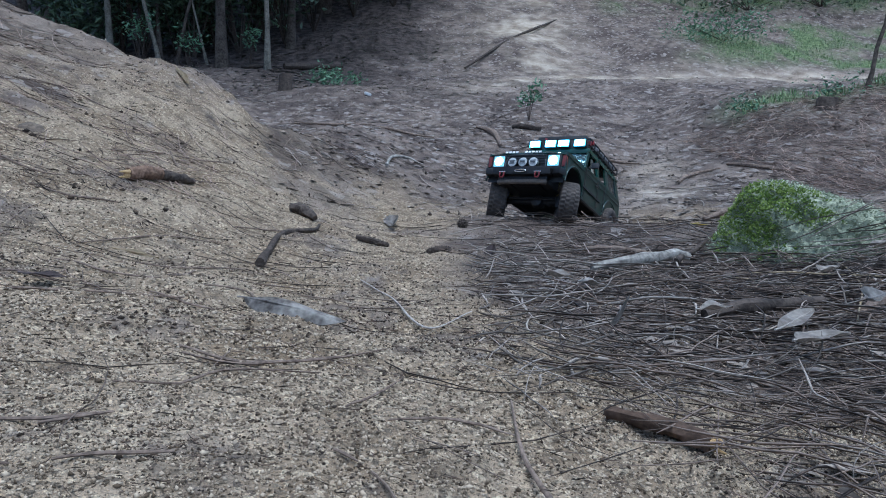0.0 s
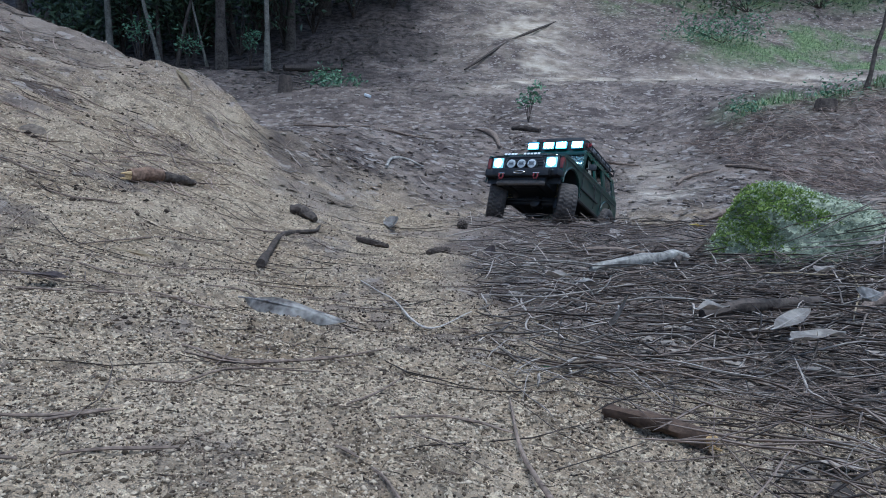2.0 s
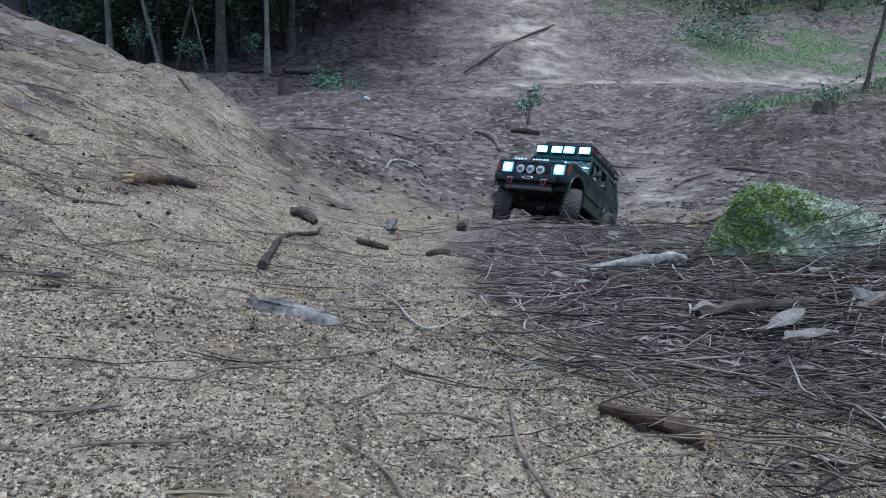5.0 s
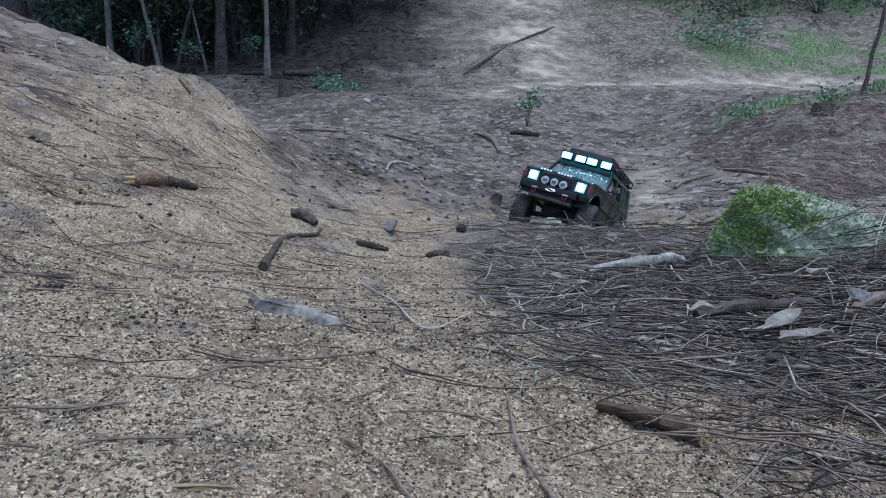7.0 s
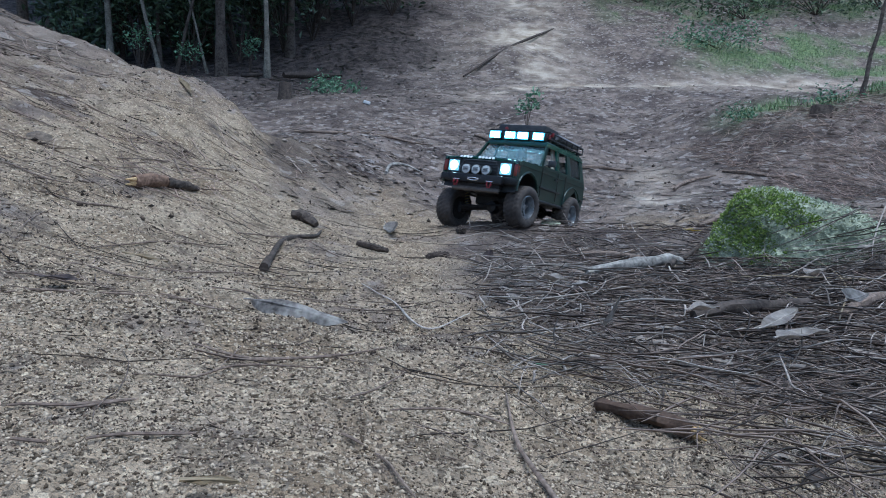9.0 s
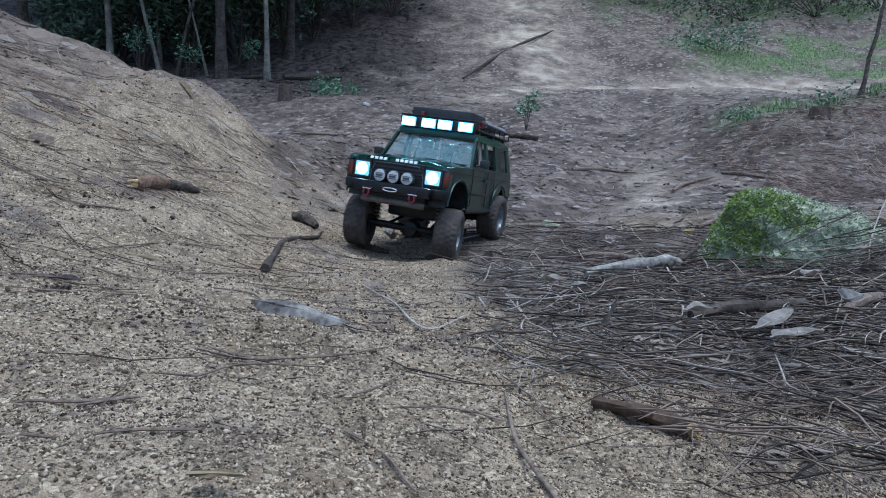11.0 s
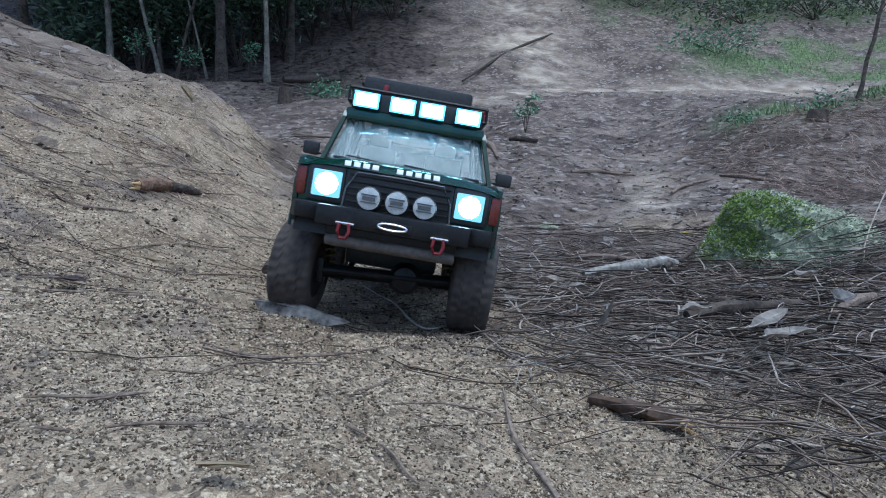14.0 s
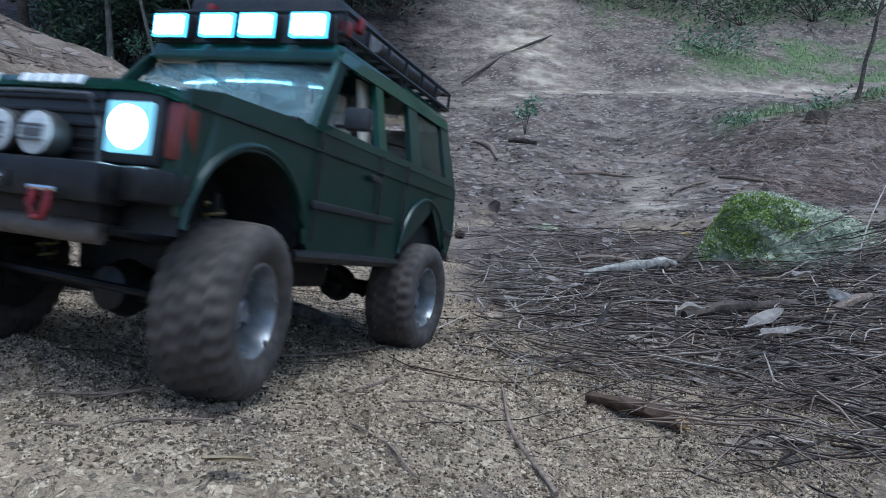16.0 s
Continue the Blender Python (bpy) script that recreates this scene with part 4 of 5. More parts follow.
# the gully and the hillside
branch("fallen_log", [(-1.57, 6.75), (-1.33, 6.95), (-1.05, 7.10)], [0.028, 0.034, 0.030, 0.020], WOOD_DARK, "dark fallen log under the trees", "log", rough=0.12, straight=True)
branch("hillside_log", [(0.22, 7.25), (0.82, 8.30), (1.60, 9.55)], [0.010, 0.017, 0.018, 0.012], WOOD_DARK, "long dark fallen log on the hillside", "log", rough=0.10, n=20, straight=True)
branch("dark_stick", [(0.42, 4.12), (0.48, 4.02), (0.56, 3.97)], [0.014, 0.019, 0.015], WOOD_DARK, "short dark stick below the shrub", "stick", rough=0.15)
branch("pale_root", [(0.19, 4.0), (0.27, 3.75), (0.28, 3.35)], [0.008, 0.018, 0.006], TWIG, "pale bare root in the gully", "root", rough=0.15)
branch("bank_log", [(-1.98, 6.75), (-1.86, 6.68), (-1.74, 6.85)], [0.018, 0.022, 0.012], WOOD_DARK, "crooked dead branch below the trees", "branch", rough=0.15)
for pts in ([(0.62, 3.2), (0.80, 3.35), (0.95, 3.3)], [(1.25, 3.0), (1.32, 2.85), (1.45, 2.8)], [(0.95, 2.75), (1.05, 2.9), (1.20, 2.95)],
            [(-0.6, 3.4), (-0.3, 3.3), (-0.05, 3.35)], [(-0.9, 4.1), (-0.5, 4.0), (-0.2, 4.1)], [(0.75, 1.95), (0.92, 2.05), (1.1, 2.0)]):
    branch("fallen_stick", pts, [0.006, 0.009, 0.007, 0.003], TWIG, "dry grey-brown stick lying in the gully", "stick", rough=0.12, n=12)


def stump(at, r, h, label):
    p = on_ground(*at, -0.02)
    ob = thing("tree_stump", label, "tree stump", Matrix.Translation(p))
    bm = bmesh.new()
    rod(bm, [(0, 0, 0), (0, 0, h * 0.3), (0.005, 0, h * 0.9), (0.006, 0, h)], [r * 1.35, r * 1.08, r, r * 0.93], 16, rough=0.07)
    part("trunk", bm, WOOD_DARK, ob)
    bm = bmesh.new()
    rod(bm, [(0.006, 0, h - 0.004), (0.006, 0, h + 0.004)], [r * 0.9, r * 0.86], 16, rough=0.04)
    part("cut_face", bm, WOOD_DARK, ob)
    return ob


stump((-1.234, 5.336), 0.048, 0.14, "low dark tree stump with green weeds")
stump((1.945, 3.491), 0.050, 0.055, "low black cut stump on the grassy mound")
bm = bmesh.new()
box(bm, (0, 0, 0.012), (0.05, 0.03, 0.022), 0.006, Euler((0.3, 0.2, 0.7)).to_matrix().to_4x4())
scrap = thing("plastic_scrap", "small white scrap of plastic in leaf mould", "litter", Matrix.Translation(on_ground(-0.573, 5.151)))
part("scrap", bm, SCRAP, scrap)


def leaf_cloud(bm, centres, count, spread, size):
    """Small bent leaves strewn round the centres."""
    for c in centres:
        for _ in range(count):
            p = Vector(c) + Vector((random.gauss(0, 1), random.gauss(0, 1), random.gauss(0, 0.7))) * spread
            u = Vector((random.uniform(-1, 1), random.uniform(-1, 1), random.uniform(-0.8, 0.5))).normalized()
            v = u.orthogonal().normalized()
            v.rotate(Matrix.Rotation(random.uniform(0, 6.3), 3, u))
            s = size * random.uniform(0.6, 1.3)
            w = u.cross(v) * s * 0.12
            a, b, d, e = (bm.verts.new(q) for q in (p - u * s * 0.5, p + v * s * 0.2 + w, p + u * s * 0.5, p - v * s * 0.2 + w))
            bm.faces.new((a, b, d))
            bm.faces.new((a, d, e))


def shrub(name, at, tall, wide, count, size, material, label, stems=6, category="shrub"):
    ob = thing(name, label, category, Matrix.Translation(on_ground(*at)))
    bm, tips = bmesh.new(), []
    for _ in range(stems):
        a, t = random.uniform(0, 6.3), random.uniform(0.5, 1.0)
        tip = Vector((math.cos(a) * wide * random.uniform(0.2, 1), math.sin(a) * wide * random.uniform(0.2, 1), tall * t))
        rod(bm, [(0, 0, -0.01), tip * 0.5 + Vector((0, 0, tall * 0.1)), tip], [tall * 0.009, tall * 0.007, tall * 0.003], 5)
        tips += [tip, tip * 0.7 + Vector((0, 0, tall * 0.08))]
    part("stem", bm, WOOD_DARK, ob)
    bm = bmesh.new()
    leaf_cloud(bm, tips, max(1, count // len(tips)), wide * 0.30, size)
    part("foliage", bm, material, ob)
    return ob


shrub("green_seedling", (0.545, 4.40), 0.24, 0.085, 120, 0.035, LEAF_GREEN, "small green leafy seedling in the gully", 5)
shrub("green_weeds", (-1.02, 5.85), 0.13, 0.20, 260, 0.04, LEAF_GREEN, "low green weeds beside the stump", 10)
shrub("green_weeds", (-0.80, 5.80), 0.09, 0.12, 110, 0.035, LEAF_GREEN, "low green weeds in leaf mould", 7)
shrub("mound_weeds", (1.68, 3.85), 0.06, 0.14, 160, 0.025, LEAF_GREEN, "low green weeds on the mound", 8)
shrub("mound_weeds", (2.10, 3.60), 0.07, 0.16, 160, 0.025, LEAF_GREEN, "low green weeds beside the cut stump", 8)
shrub("hillside_bush", (3.35, 8.3), 0.22, 0.50, 900, 0.05, LEAF_GREEN, "green bush on the hillside", 14)
shrub("hillside_bush", (4.2, 9.6), 0.45, 0.9, 1400, 0.07, LEAF_MID, "dark green bush on the hillside", 14)
shrub("hillside_bush", (5.3, 9.8), 0.6, 1.0, 1500, 0.07, LEAF_MID, "dark green bush at the wood's edge", 14)
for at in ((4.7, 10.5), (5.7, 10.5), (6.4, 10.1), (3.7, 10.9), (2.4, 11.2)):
    shrub("hillside_bush", at, 0.6, 0.8, 1100, 0.075, LEAF_SHADED, "dark leafy bush at the wood's edge", 14)
shrub("hillside_bush", (3.0, 10.6), 0.35, 0.9, 1200, 0.07, LEAF_MID, "green bush above the cutting", 12)


def tree(at, lean, tall, r, bark, label, crown=True, limbs=7, name="tree", bow=0.0, spread=1.0, leaves=34):
    """A slim trunk with limbs and a crown of many small leaves high above."""
    base = on_ground(*at, -0.03)
    ob = thing(name, label, "tree", Matrix.Translation(base))
    bm = bmesh.new()
    n = 12
    axis = [Vector((lean[0] * s + bow * math.sin(math.pi * s), lean[1] * s, s)) * tall for s in (i / n for i in range(n + 1))]
    axis = [Vector((p.x + random.uniform(-1, 1) * r * 0.5, p.y + random.uniform(-1, 1) * r * 0.5, p.z)) for p in axis]
    rod(bm, axis, [r * (1.5 if i == 0 else 1.0) * (1 - 0.75 * i / n) for i in range(n + 1)], 10, rough=0.05)
    part("trunk", bm, bark, ob)
    tips = []
    for k in range(limbs):
        i = random.randint(5, n - 1)
        a = random.uniform(0, 6.3)
        reach = tall * spread * random.uniform(0.10, 0.24)
        tip = axis[i] + Vector((math.cos(a) * reach, math.sin(a) * reach, reach * random.uniform(0.2, 0.8)))
        bm = bmesh.new()
        rod(bm, [axis[i], (axis[i] + tip) / 2 + Vector((0, 0, reach * 0.1)), tip], [r * 0.35, r * 0.22, r * 0.06], 6)
        part("limb", bm, bark, ob)
        tips += [tip, (axis[i] + tip) / 2]
    # Crowns sit out of view; reach and leaf count are set to shade the ground.
    if crown:
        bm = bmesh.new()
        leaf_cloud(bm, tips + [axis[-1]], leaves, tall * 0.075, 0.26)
        part("crown", bm, LEAF_SHADED, ob)
    return ob


tree((-2.214, 6.895), (0.0, 0.02), 6.0, 0.050, BARK, "slim dark-barked tree at the gully's edge", limbs=16, spread=1.5, leaves=110)
tree((-1.696, 6.645), (0.01, 0.0), 5.0, 0.024, BARK_PALE, "thin pale sapling at the gully's edge", limbs=5)
tree((-2.84, 6.90), (-0.22, 0.02), 3.4, 0.021, BARK_PALE, "thin pale sapling leaning outwards", limbs=5)
tree((-2.71, 6.95), (0.24, 0.05), 3.0, 0.018, BARK, "thin dark sapling leaning inwards", limbs=4)
tree((-2.40, 7.00), (-0.10, 0.0), 3.2, 0.012, BARK_PALE, "very thin bowed sapling", limbs=4, bow=-0.04)
tree((-2.36, 7.15), (-0.08, 0.02), 3.4, 0.014, BARK, "very thin bowed sapling", limbs=4, bow=0.05)
tree((-3.45, 7.1), (0.0, 0.0), 6.0, 0.034, BARK_PALE, "slim grey tree behind the bank")
tree((-3.05, 7.4), (0.0, 0.0), 5.0, 0.022, BARK, "thin grey tree behind the bank")
tree((-1.75, 7.9), (0.03, 0.0), 6.0, 0.045, BARK, "dark tree in the wood's edge", limbs=18, spread=1.6, leaves=110)
tree((2.30, 3.75), (0.26, 0.10), 1.5, 0.012, BARK, "thin bent sapling on the grassy mound", limbs=4, crown=False, name="sapling")
for at, tall, r in (((-2.9, 8.4), 7, 0.07), ((-3.8, 8.0), 7, 0.06), ((-2.3, 8.8), 8, 0.09), ((-4.4, 7.2), 7, 0.06), ((-1.6, 9.4), 8, 0.08), ((-3.4, 9.6), 8, 0.09), ((-5.0, 8.8), 8, 0.08),
                    ((-0.8, 10.6), 8, 0.09), ((-2.4, 10.6), 9, 0.10), ((-4.3, 10.6), 9, 0.10), ((-5.6, 10.2), 9, 0.10), ((-6.4, 7.6), 8, 0.09), ((-3.2, 12), 9, 0.11), ((-1.4, 12.2), 9, 0.10), ((-0.3, 11.8), 9, 0.09)):
    tree(at, (random.uniform(-0.05, 0.05), random.uniform(-0.05, 0.05)), tall, r, BARK, "dark-barked tree in the shaded wood", limbs=12, name="forest_tree", spread=1.25, leaves=80)
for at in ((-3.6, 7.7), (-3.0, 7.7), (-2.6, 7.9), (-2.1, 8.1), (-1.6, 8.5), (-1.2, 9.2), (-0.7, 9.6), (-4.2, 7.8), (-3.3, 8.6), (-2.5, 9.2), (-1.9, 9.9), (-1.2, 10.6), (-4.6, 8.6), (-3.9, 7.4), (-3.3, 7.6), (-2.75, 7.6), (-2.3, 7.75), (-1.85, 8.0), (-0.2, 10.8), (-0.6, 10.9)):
    shrub("understorey_shrub", at, random.uniform(0.7, 1.3), 0.50, 800, 0.085, LEAF_SHADED, "dark leafy shrub under the trees", 12)
for at in ((-2.98, 6.75), (-2.55, 6.85), (-2.0, 7.1)):
    shrub("fern", at, random.uniform(0.3, 0.55), 0.16, 130, 0.045, LEAF_GREEN, "green leafy shoots between the saplings", 6)


# ---- the model off-road car: x forward, y to its left, z up from the ground under it ----
WX_F, WX_R, WY, WR = 0.148, -0.098, 0.087, 0.0455
BELT, ROOF = 0.153, 0.212


def side_y(s):
    return lambda z: s * (0.094 - 0.22 * max(0.0, z - BELT))


def arc(cx, cz, r, a0, a1, n=12):
    return [(cx + r * math.cos(radians(a)), cz + r * math.sin(radians(a))) for a in np.linspace(a0, a1, n)]


def make_wheel(car, side):
    """Hub with tyre and rim; its outer face looks to +y."""
    bm = bmesh.new()
    lathe(bm, [(0.0, -0.020), (0.010, -0.020), (0.011, -0.004), (0.006, 0.004), (0.0, 0.005)], 16)
    # Added black disc over the inner opening, in place of the shade there.
    lathe(bm, [(0.0, -0.0185), (0.0262, -0.0185), (0.0262, -0.0160), (0.0, -0.0160)], 24)
    wheel = part("wheel", bm, BLACK_METAL, car)
    bm = bmesh.new()
    w, steps = 0.0205, 120
    profile = [(0.0262, -0.80), (0.0285, -0.93), (0.034, -1.03), (0.040, -1.0), (0.0432, -0.90), (0.0446, -0.78), (0.0452, -0.50), (0.0452, -0.44), (0.0454, -0.06), (0.0454, 0.06),
               (0.0452, 0.44), (0.0452, 0.50), (0.0446, 0.78), (0.0432, 0.90), (0.040, 1.0), (0.034, 1.03), (0.0285, 0.93), (0.0262, 0.80)]
    rings = []
    for i, (r, h) in enumerate(profile):
        ring = []
        for k in range(steps):
            a = 2 * math.pi * k / steps
            block = 0.0
            if 4 <= i <= 13:
                row = 0 if i < 7 else 1 if i < 9 else 2 if i < 11 else 3
                block = 0.0014 if (k + 2 * (row % 2)) % 4 in (0, 1) else -0.0004
            ring.append(bm.verts.new(((r + block) * math.cos(a), h * w, (r + block) * math.sin(a))))
        rings.append(ring)
    for p, q in zip(rings, rings[1:]):
        for k in range(steps):
            bm.faces.new((p[k], p[(k + 1) % steps], q[(k + 1) % steps], q[k]))
    bmesh.ops.recalc_face_normals(bm, faces=bm.faces[:])
    part("tyre", bm, RUBBER, wheel, "dusty black treaded rubber tyre")
    bm = bmesh.new()
    lathe(bm, [(0.0250, -0.016), (0.0270, -0.0165), (0.0270, 0.0165), (0.0246, 0.0172), (0.0226, 0.012), (0.0215, -0.004), (0.0222, -0.015)], 36)
    for k in range(6):
        a = 2 * math.pi * k / 6
        box(bm, (math.cos(a) * 0.0155, 0.0015, math.sin(a) * 0.0150), (0.0165, 0.0045, 0.0062), 0.001, Matrix.Rotation(-a, 4, "Y"))
    lathe(bm, [(0.0, 0.0100), (0.0055, 0.0095), (0.0085, 0.005), (0.0090, -0.002)], 18)
    for k in range(6):
        a = 2 * math.pi * (k + 0.5) / 6
        box(bm, (math.cos(a) * 0.0236, 0.0168, math.sin(a) * 0.0236), (0.0022, 0.002, 0.0022), 0.0004)
    part("rim", bm, RIM, wheel, "silver six-spoke rim")
    return wheel


def make_axle(car, name, x):
    bm = bmesh.new()
    rod(bm, [(x, -0.068, WR), (x, -0.03, WR), (x, 0.03, WR), (x, 0.068, WR)], [0.0075, 0.0065, 0.0065, 0.0075], 12)
    lathe(bm, [(0.0, -0.016), (0.012, -0.013), (0.0165, 0.0), (0.012, 0.013), (0.0, 0.016)], 18, "x", (x, 0.018, WR))
    for s in (-1, 1):
        box(bm, (x, s * 0.068, WR), (0.020, 0.010, 0.026), 0.003)
        rod(bm, [(x, s * 0.045, WR - 0.006), (x * 0.25, s * 0.03, 0.072)], 0.0030, 8)
    axle = part(name, bm, BLACK_METAL, car, "dark steel axle with links")
    bm = bmesh.new()
    rod(bm, [(x + 0.018, -0.062, WR + 0.002), (x + 0.018, 0.062, WR + 0.002)], 0.0022, 8)
    part("tie_rod", bm, BLACK_METAL, axle)
    for s in (-1, 1):
        bm = bmesh.new()
        turns, n = 7, 84
        rod(bm, [(x - 0.012 + 0.0055 * math.cos(2 * math.pi * turns * i / n), s * 0.060 + 0.0055 * math.sin(2 * math.pi * turns * i / n), WR + 0.008 + 0.046 * i / n) for i in range(n + 1)], 0.0010, 5)
        part("coil_spring", bm, SPRING, axle, "yellowish coil spring")
        bm = bmesh.new()
        rod(bm, [(x - 0.012, s * 0.060, WR + 0.002), (x - 0.012, s * 0.060, WR + 0.060)], 0.0028, 8)
        part("shock_absorber", bm, BLACK_METAL, axle)
    return axle


def make_car():
    car = thing("model_off_road_car", "dark green scale-model off-road car, lights on, with roof rack", "model car")
    car.name = "model_car"
    # sides: lower panels with cut-out arches
    for s in (-1, 1):
        low = [(0.203, 0.094), (0.205, 0.120), (0.203, 0.146), (0.180, 0.150), (0.095, BELT), (-0.02, BELT), (-0.163, BELT), (-0.170, 0.148), (-0.172, 0.110), (-0.168, 0.088)]
        low += arc(WX_R, 0.080, 0.052, 8, 172, 14)[::-1]
        low += [(WX_R + 0.056, 0.078), (0.02, 0.077), (WX_F - 0.060, 0.078)]
        low += arc(WX_F, 0.076, 0.051, 3, 177, 16)[::-1][1:-1]
        low += [(WX_F + 0.0535, 0.088)]
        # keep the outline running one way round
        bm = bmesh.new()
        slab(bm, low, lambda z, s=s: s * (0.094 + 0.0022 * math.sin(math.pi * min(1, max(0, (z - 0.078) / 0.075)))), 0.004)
        side = part("side_panel", bm, PAINT_DEEP, car, "dark green body side")
        for x, long in ((0.033, 0.118), (-0.160, 0.018)):
            bm = bmesh.new()
            box(bm, (x, s * 0.0962, 0.1065), (long, 0.0026, 0.0050), 0.001)
            part("side_moulding", bm, BLACK, side, "black rubbing strip")
        bm = bmesh.new()
        for x in (0.088, 0.000, -0.046):
            box(bm, (x, s * 0.0962, 0.118), (0.0010, 0.0016, 0.068), 0)
        box(bm, (0.02, s * 0.0962, 0.1395), (0.36, 0.0014, 0.0011), 0)
        part("door_seam", bm, BLACK, side)
        bm = bmesh.new()
        box(bm, (0.012, s * 0.0975, 0.1335), (0.014, 0.003, 0.0042), 0.001)
        part("door_handle", bm, BLACK, side, "black door handle")
        for x, r in ((WX_F, 0.051), (WX_R, 0.052)):
            bm = bmesh.new()
            ring = arc(x, 0.079, r, 4, 176, 18)
            rod(bm, [(a, s * 0.0958, b) for a, b in ring], 0.0018, 8)
            part("wheel_arch_trim", bm, PAINT_DEEP, side)
            bm = bmesh.new()
            out = arc(x, 0.079, r - 0.001, 0, 180, 16)
            a = [bm.verts.new((p[0], s * 0.092, p[1])) for p in out]
            b = [bm.verts.new((p[0], s * 0.042, p[1])) for p in out]
            for i in range(len(out) - 1):
                bm.faces.new((a[i], a[i + 1], b[i + 1], b[i]))
            bm.faces.new(b)
            part("wheel_well", bm, BLACK, side, "black wheel well")
        # posts and rails of the cabin
        for name, outline, mat in (
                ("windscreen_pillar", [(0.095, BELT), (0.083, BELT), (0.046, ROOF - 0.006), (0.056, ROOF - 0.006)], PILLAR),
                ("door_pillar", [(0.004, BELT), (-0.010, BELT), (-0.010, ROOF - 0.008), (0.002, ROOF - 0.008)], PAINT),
                ("rear_pillar", [(-0.058, BELT), (-0.080, BELT), (-0.080, ROOF - 0.008), (-0.060, ROOF - 0.008)], PAINT_DEEP),
                ("corner_pillar", [(-0.142, BELT), (-0.167, BELT), (-0.160, ROOF - 0.006), (-0.140, ROOF - 0.006)], PAINT_DEEP),
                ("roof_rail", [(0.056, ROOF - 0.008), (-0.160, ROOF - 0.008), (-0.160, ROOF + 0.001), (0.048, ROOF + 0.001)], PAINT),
                ("window_ledge", [(0.096, BELT - 0.002), (-0.166, BELT - 0.002), (-0.166, BELT + 0.004), (0.092, BELT + 0.004)], PAINT_DEEP)):
            bm = bmesh.new()
            off = 0.0008 if name in ("roof_rail", "window_ledge") else 0.0
            slab(bm, outline, lambda z, s=s, off=off: side_y(s)(z) + s * off, 0.0045)
            part(name, bm, mat, car)
        bm = bmesh.new()
        slab(bm, [(-0.080, BELT + 0.004), (-0.142, BELT + 0.004), (-0.140, ROOF - 0.008), (-0.080, ROOF - 0.008)], lambda z, s=s: side_y(s)(z) - s * 0.002, 0.0015)
        part("rear_side_window", bm, GLASS_DARK, car, "dull tinted rear side window")
        bm = bmesh.new()
        slab(bm, [(0.010, BELT - 0.01), (-0.006, BELT - 0.01), (-0.006, ROOF - 0.006), (0.008, ROOF - 0.006)], lambda z, s=s: side_y(s)(z) - s * 0.010, 0.003)
        part("pillar_trim", bm, CREAM, car, "cream inner pillar trim")
        bm = bmesh.new()
        rod(bm, [(0.072, s * 0.094, BELT + 0.006), (0.070, s * 0.106, BELT + 0.007)], 0.0022, 6)
        box(bm, (0.070, s * 0.1085, BELT + 0.0105), (0.009, 0.018, 0.0145), 0.003)
        mirror = part("wing_mirror", bm, BLACK, car, "black wing mirror")
        bm = bmesh.new()
        box(bm, (0.0652, s * 0.1085, BELT + 0.0105), (0.0012, 0.0145, 0.011), 0.0004)
        part("mirror_glass", bm, CHROME, mirror)
    # bonnet
    bm = bmesh.new()
    xs, ys = np.linspace(0.207, 0.088, 14), np.linspace(-0.0935, 0.0935, 23)
    grid = []
    for i, x in enumerate(xs):
        row = []
        for yy in ys:
            k = abs(yy) / 0.0935
            z = 0.1500 + 0.0075 * (0.207 - x) / 0.119 - 0.0052 * k ** 7
            z += 0.0022 * (1 - ramp(0.055, 0.066, abs(yy))) * ramp(0.204, 0.196, x)
            z -= 0.004 * ramp(0.196, 0.207, x) ** 2 + 0.0025 * max(0.0, (x - 0.150) / 0.057) ** 2
            row.append(bm.verts.new((x, yy, float(z))))
        grid.append(row)
    fs = [bm.faces.new((grid[i][j], grid[i + 1][j], grid[i + 1][j + 1], grid[i][j + 1])) for i in range(len(xs) - 1) for j in range(len(ys) - 1)]
    bmesh.ops.solidify(bm, geom=fs, thickness=0.0035)
    bmesh.ops.recalc_face_normals(bm, faces=bm.faces[:])
    bonnet = part("bonnet", bm, PAINT, car, "glossy dark green bonnet")
    # the maker's lettering as plain white bars on the lip
    for yy in [0.050 - 0.0085 * i for i in range(4)] + [0.008 - 0.0085 * i - 0.006 for i in range(5)]:
        bm = bmesh.new()
        box(bm, (0.2072, -yy, 0.1472), (0.0012, 0.0058, 0.0050), 0.0003, Matrix.Rotation(radians(-25), 4, "Y"))
        part("bonnet_badge", bm, LETTER, bonnet, "small white bar of lettering")
    bm = bmesh.new()
    box(bm, (0.090, 0, 0.1570), (0.012, 0.160, 0.0030), 0.001)
    part("cowl_vent", bm, BLACK, car)
    # nose
    bm = bmesh.new()
    box(bm, (0.196, 0, 0.122), (0.014, 0.184, 0.046), 0.003)
    part("nose_panel", bm, PAINT, car)
    bm = bmesh.new()
    box(bm, (0.2035, 0, 0.123), (0.004, 0.098, 0.040), 0.002)
    grille = part("grille", bm, BLACK, car, "black grille")
    for i in range(6):
        bm = bmesh.new()
        box(bm, (0.2062, 0, 0.1075 + 0.0062 * i), (0.0024, 0.094, 0.0022), 0.0006)
        part("grille_bar", bm, BLACK_METAL, grille)
    for s in (-1, 1):
        bm = bmesh.new()
        rod(bm, [(0.2065, s * 0.050, 0.105), (0.2068, s * 0.0485, 0.125), (0.2068, s * 0.040, 0.1405), (0.2068, 0, 0.1412)], 0.0011, 6)
        part("grille_frame", bm, GREY_MARK, grille)
        bm = bmesh.new()
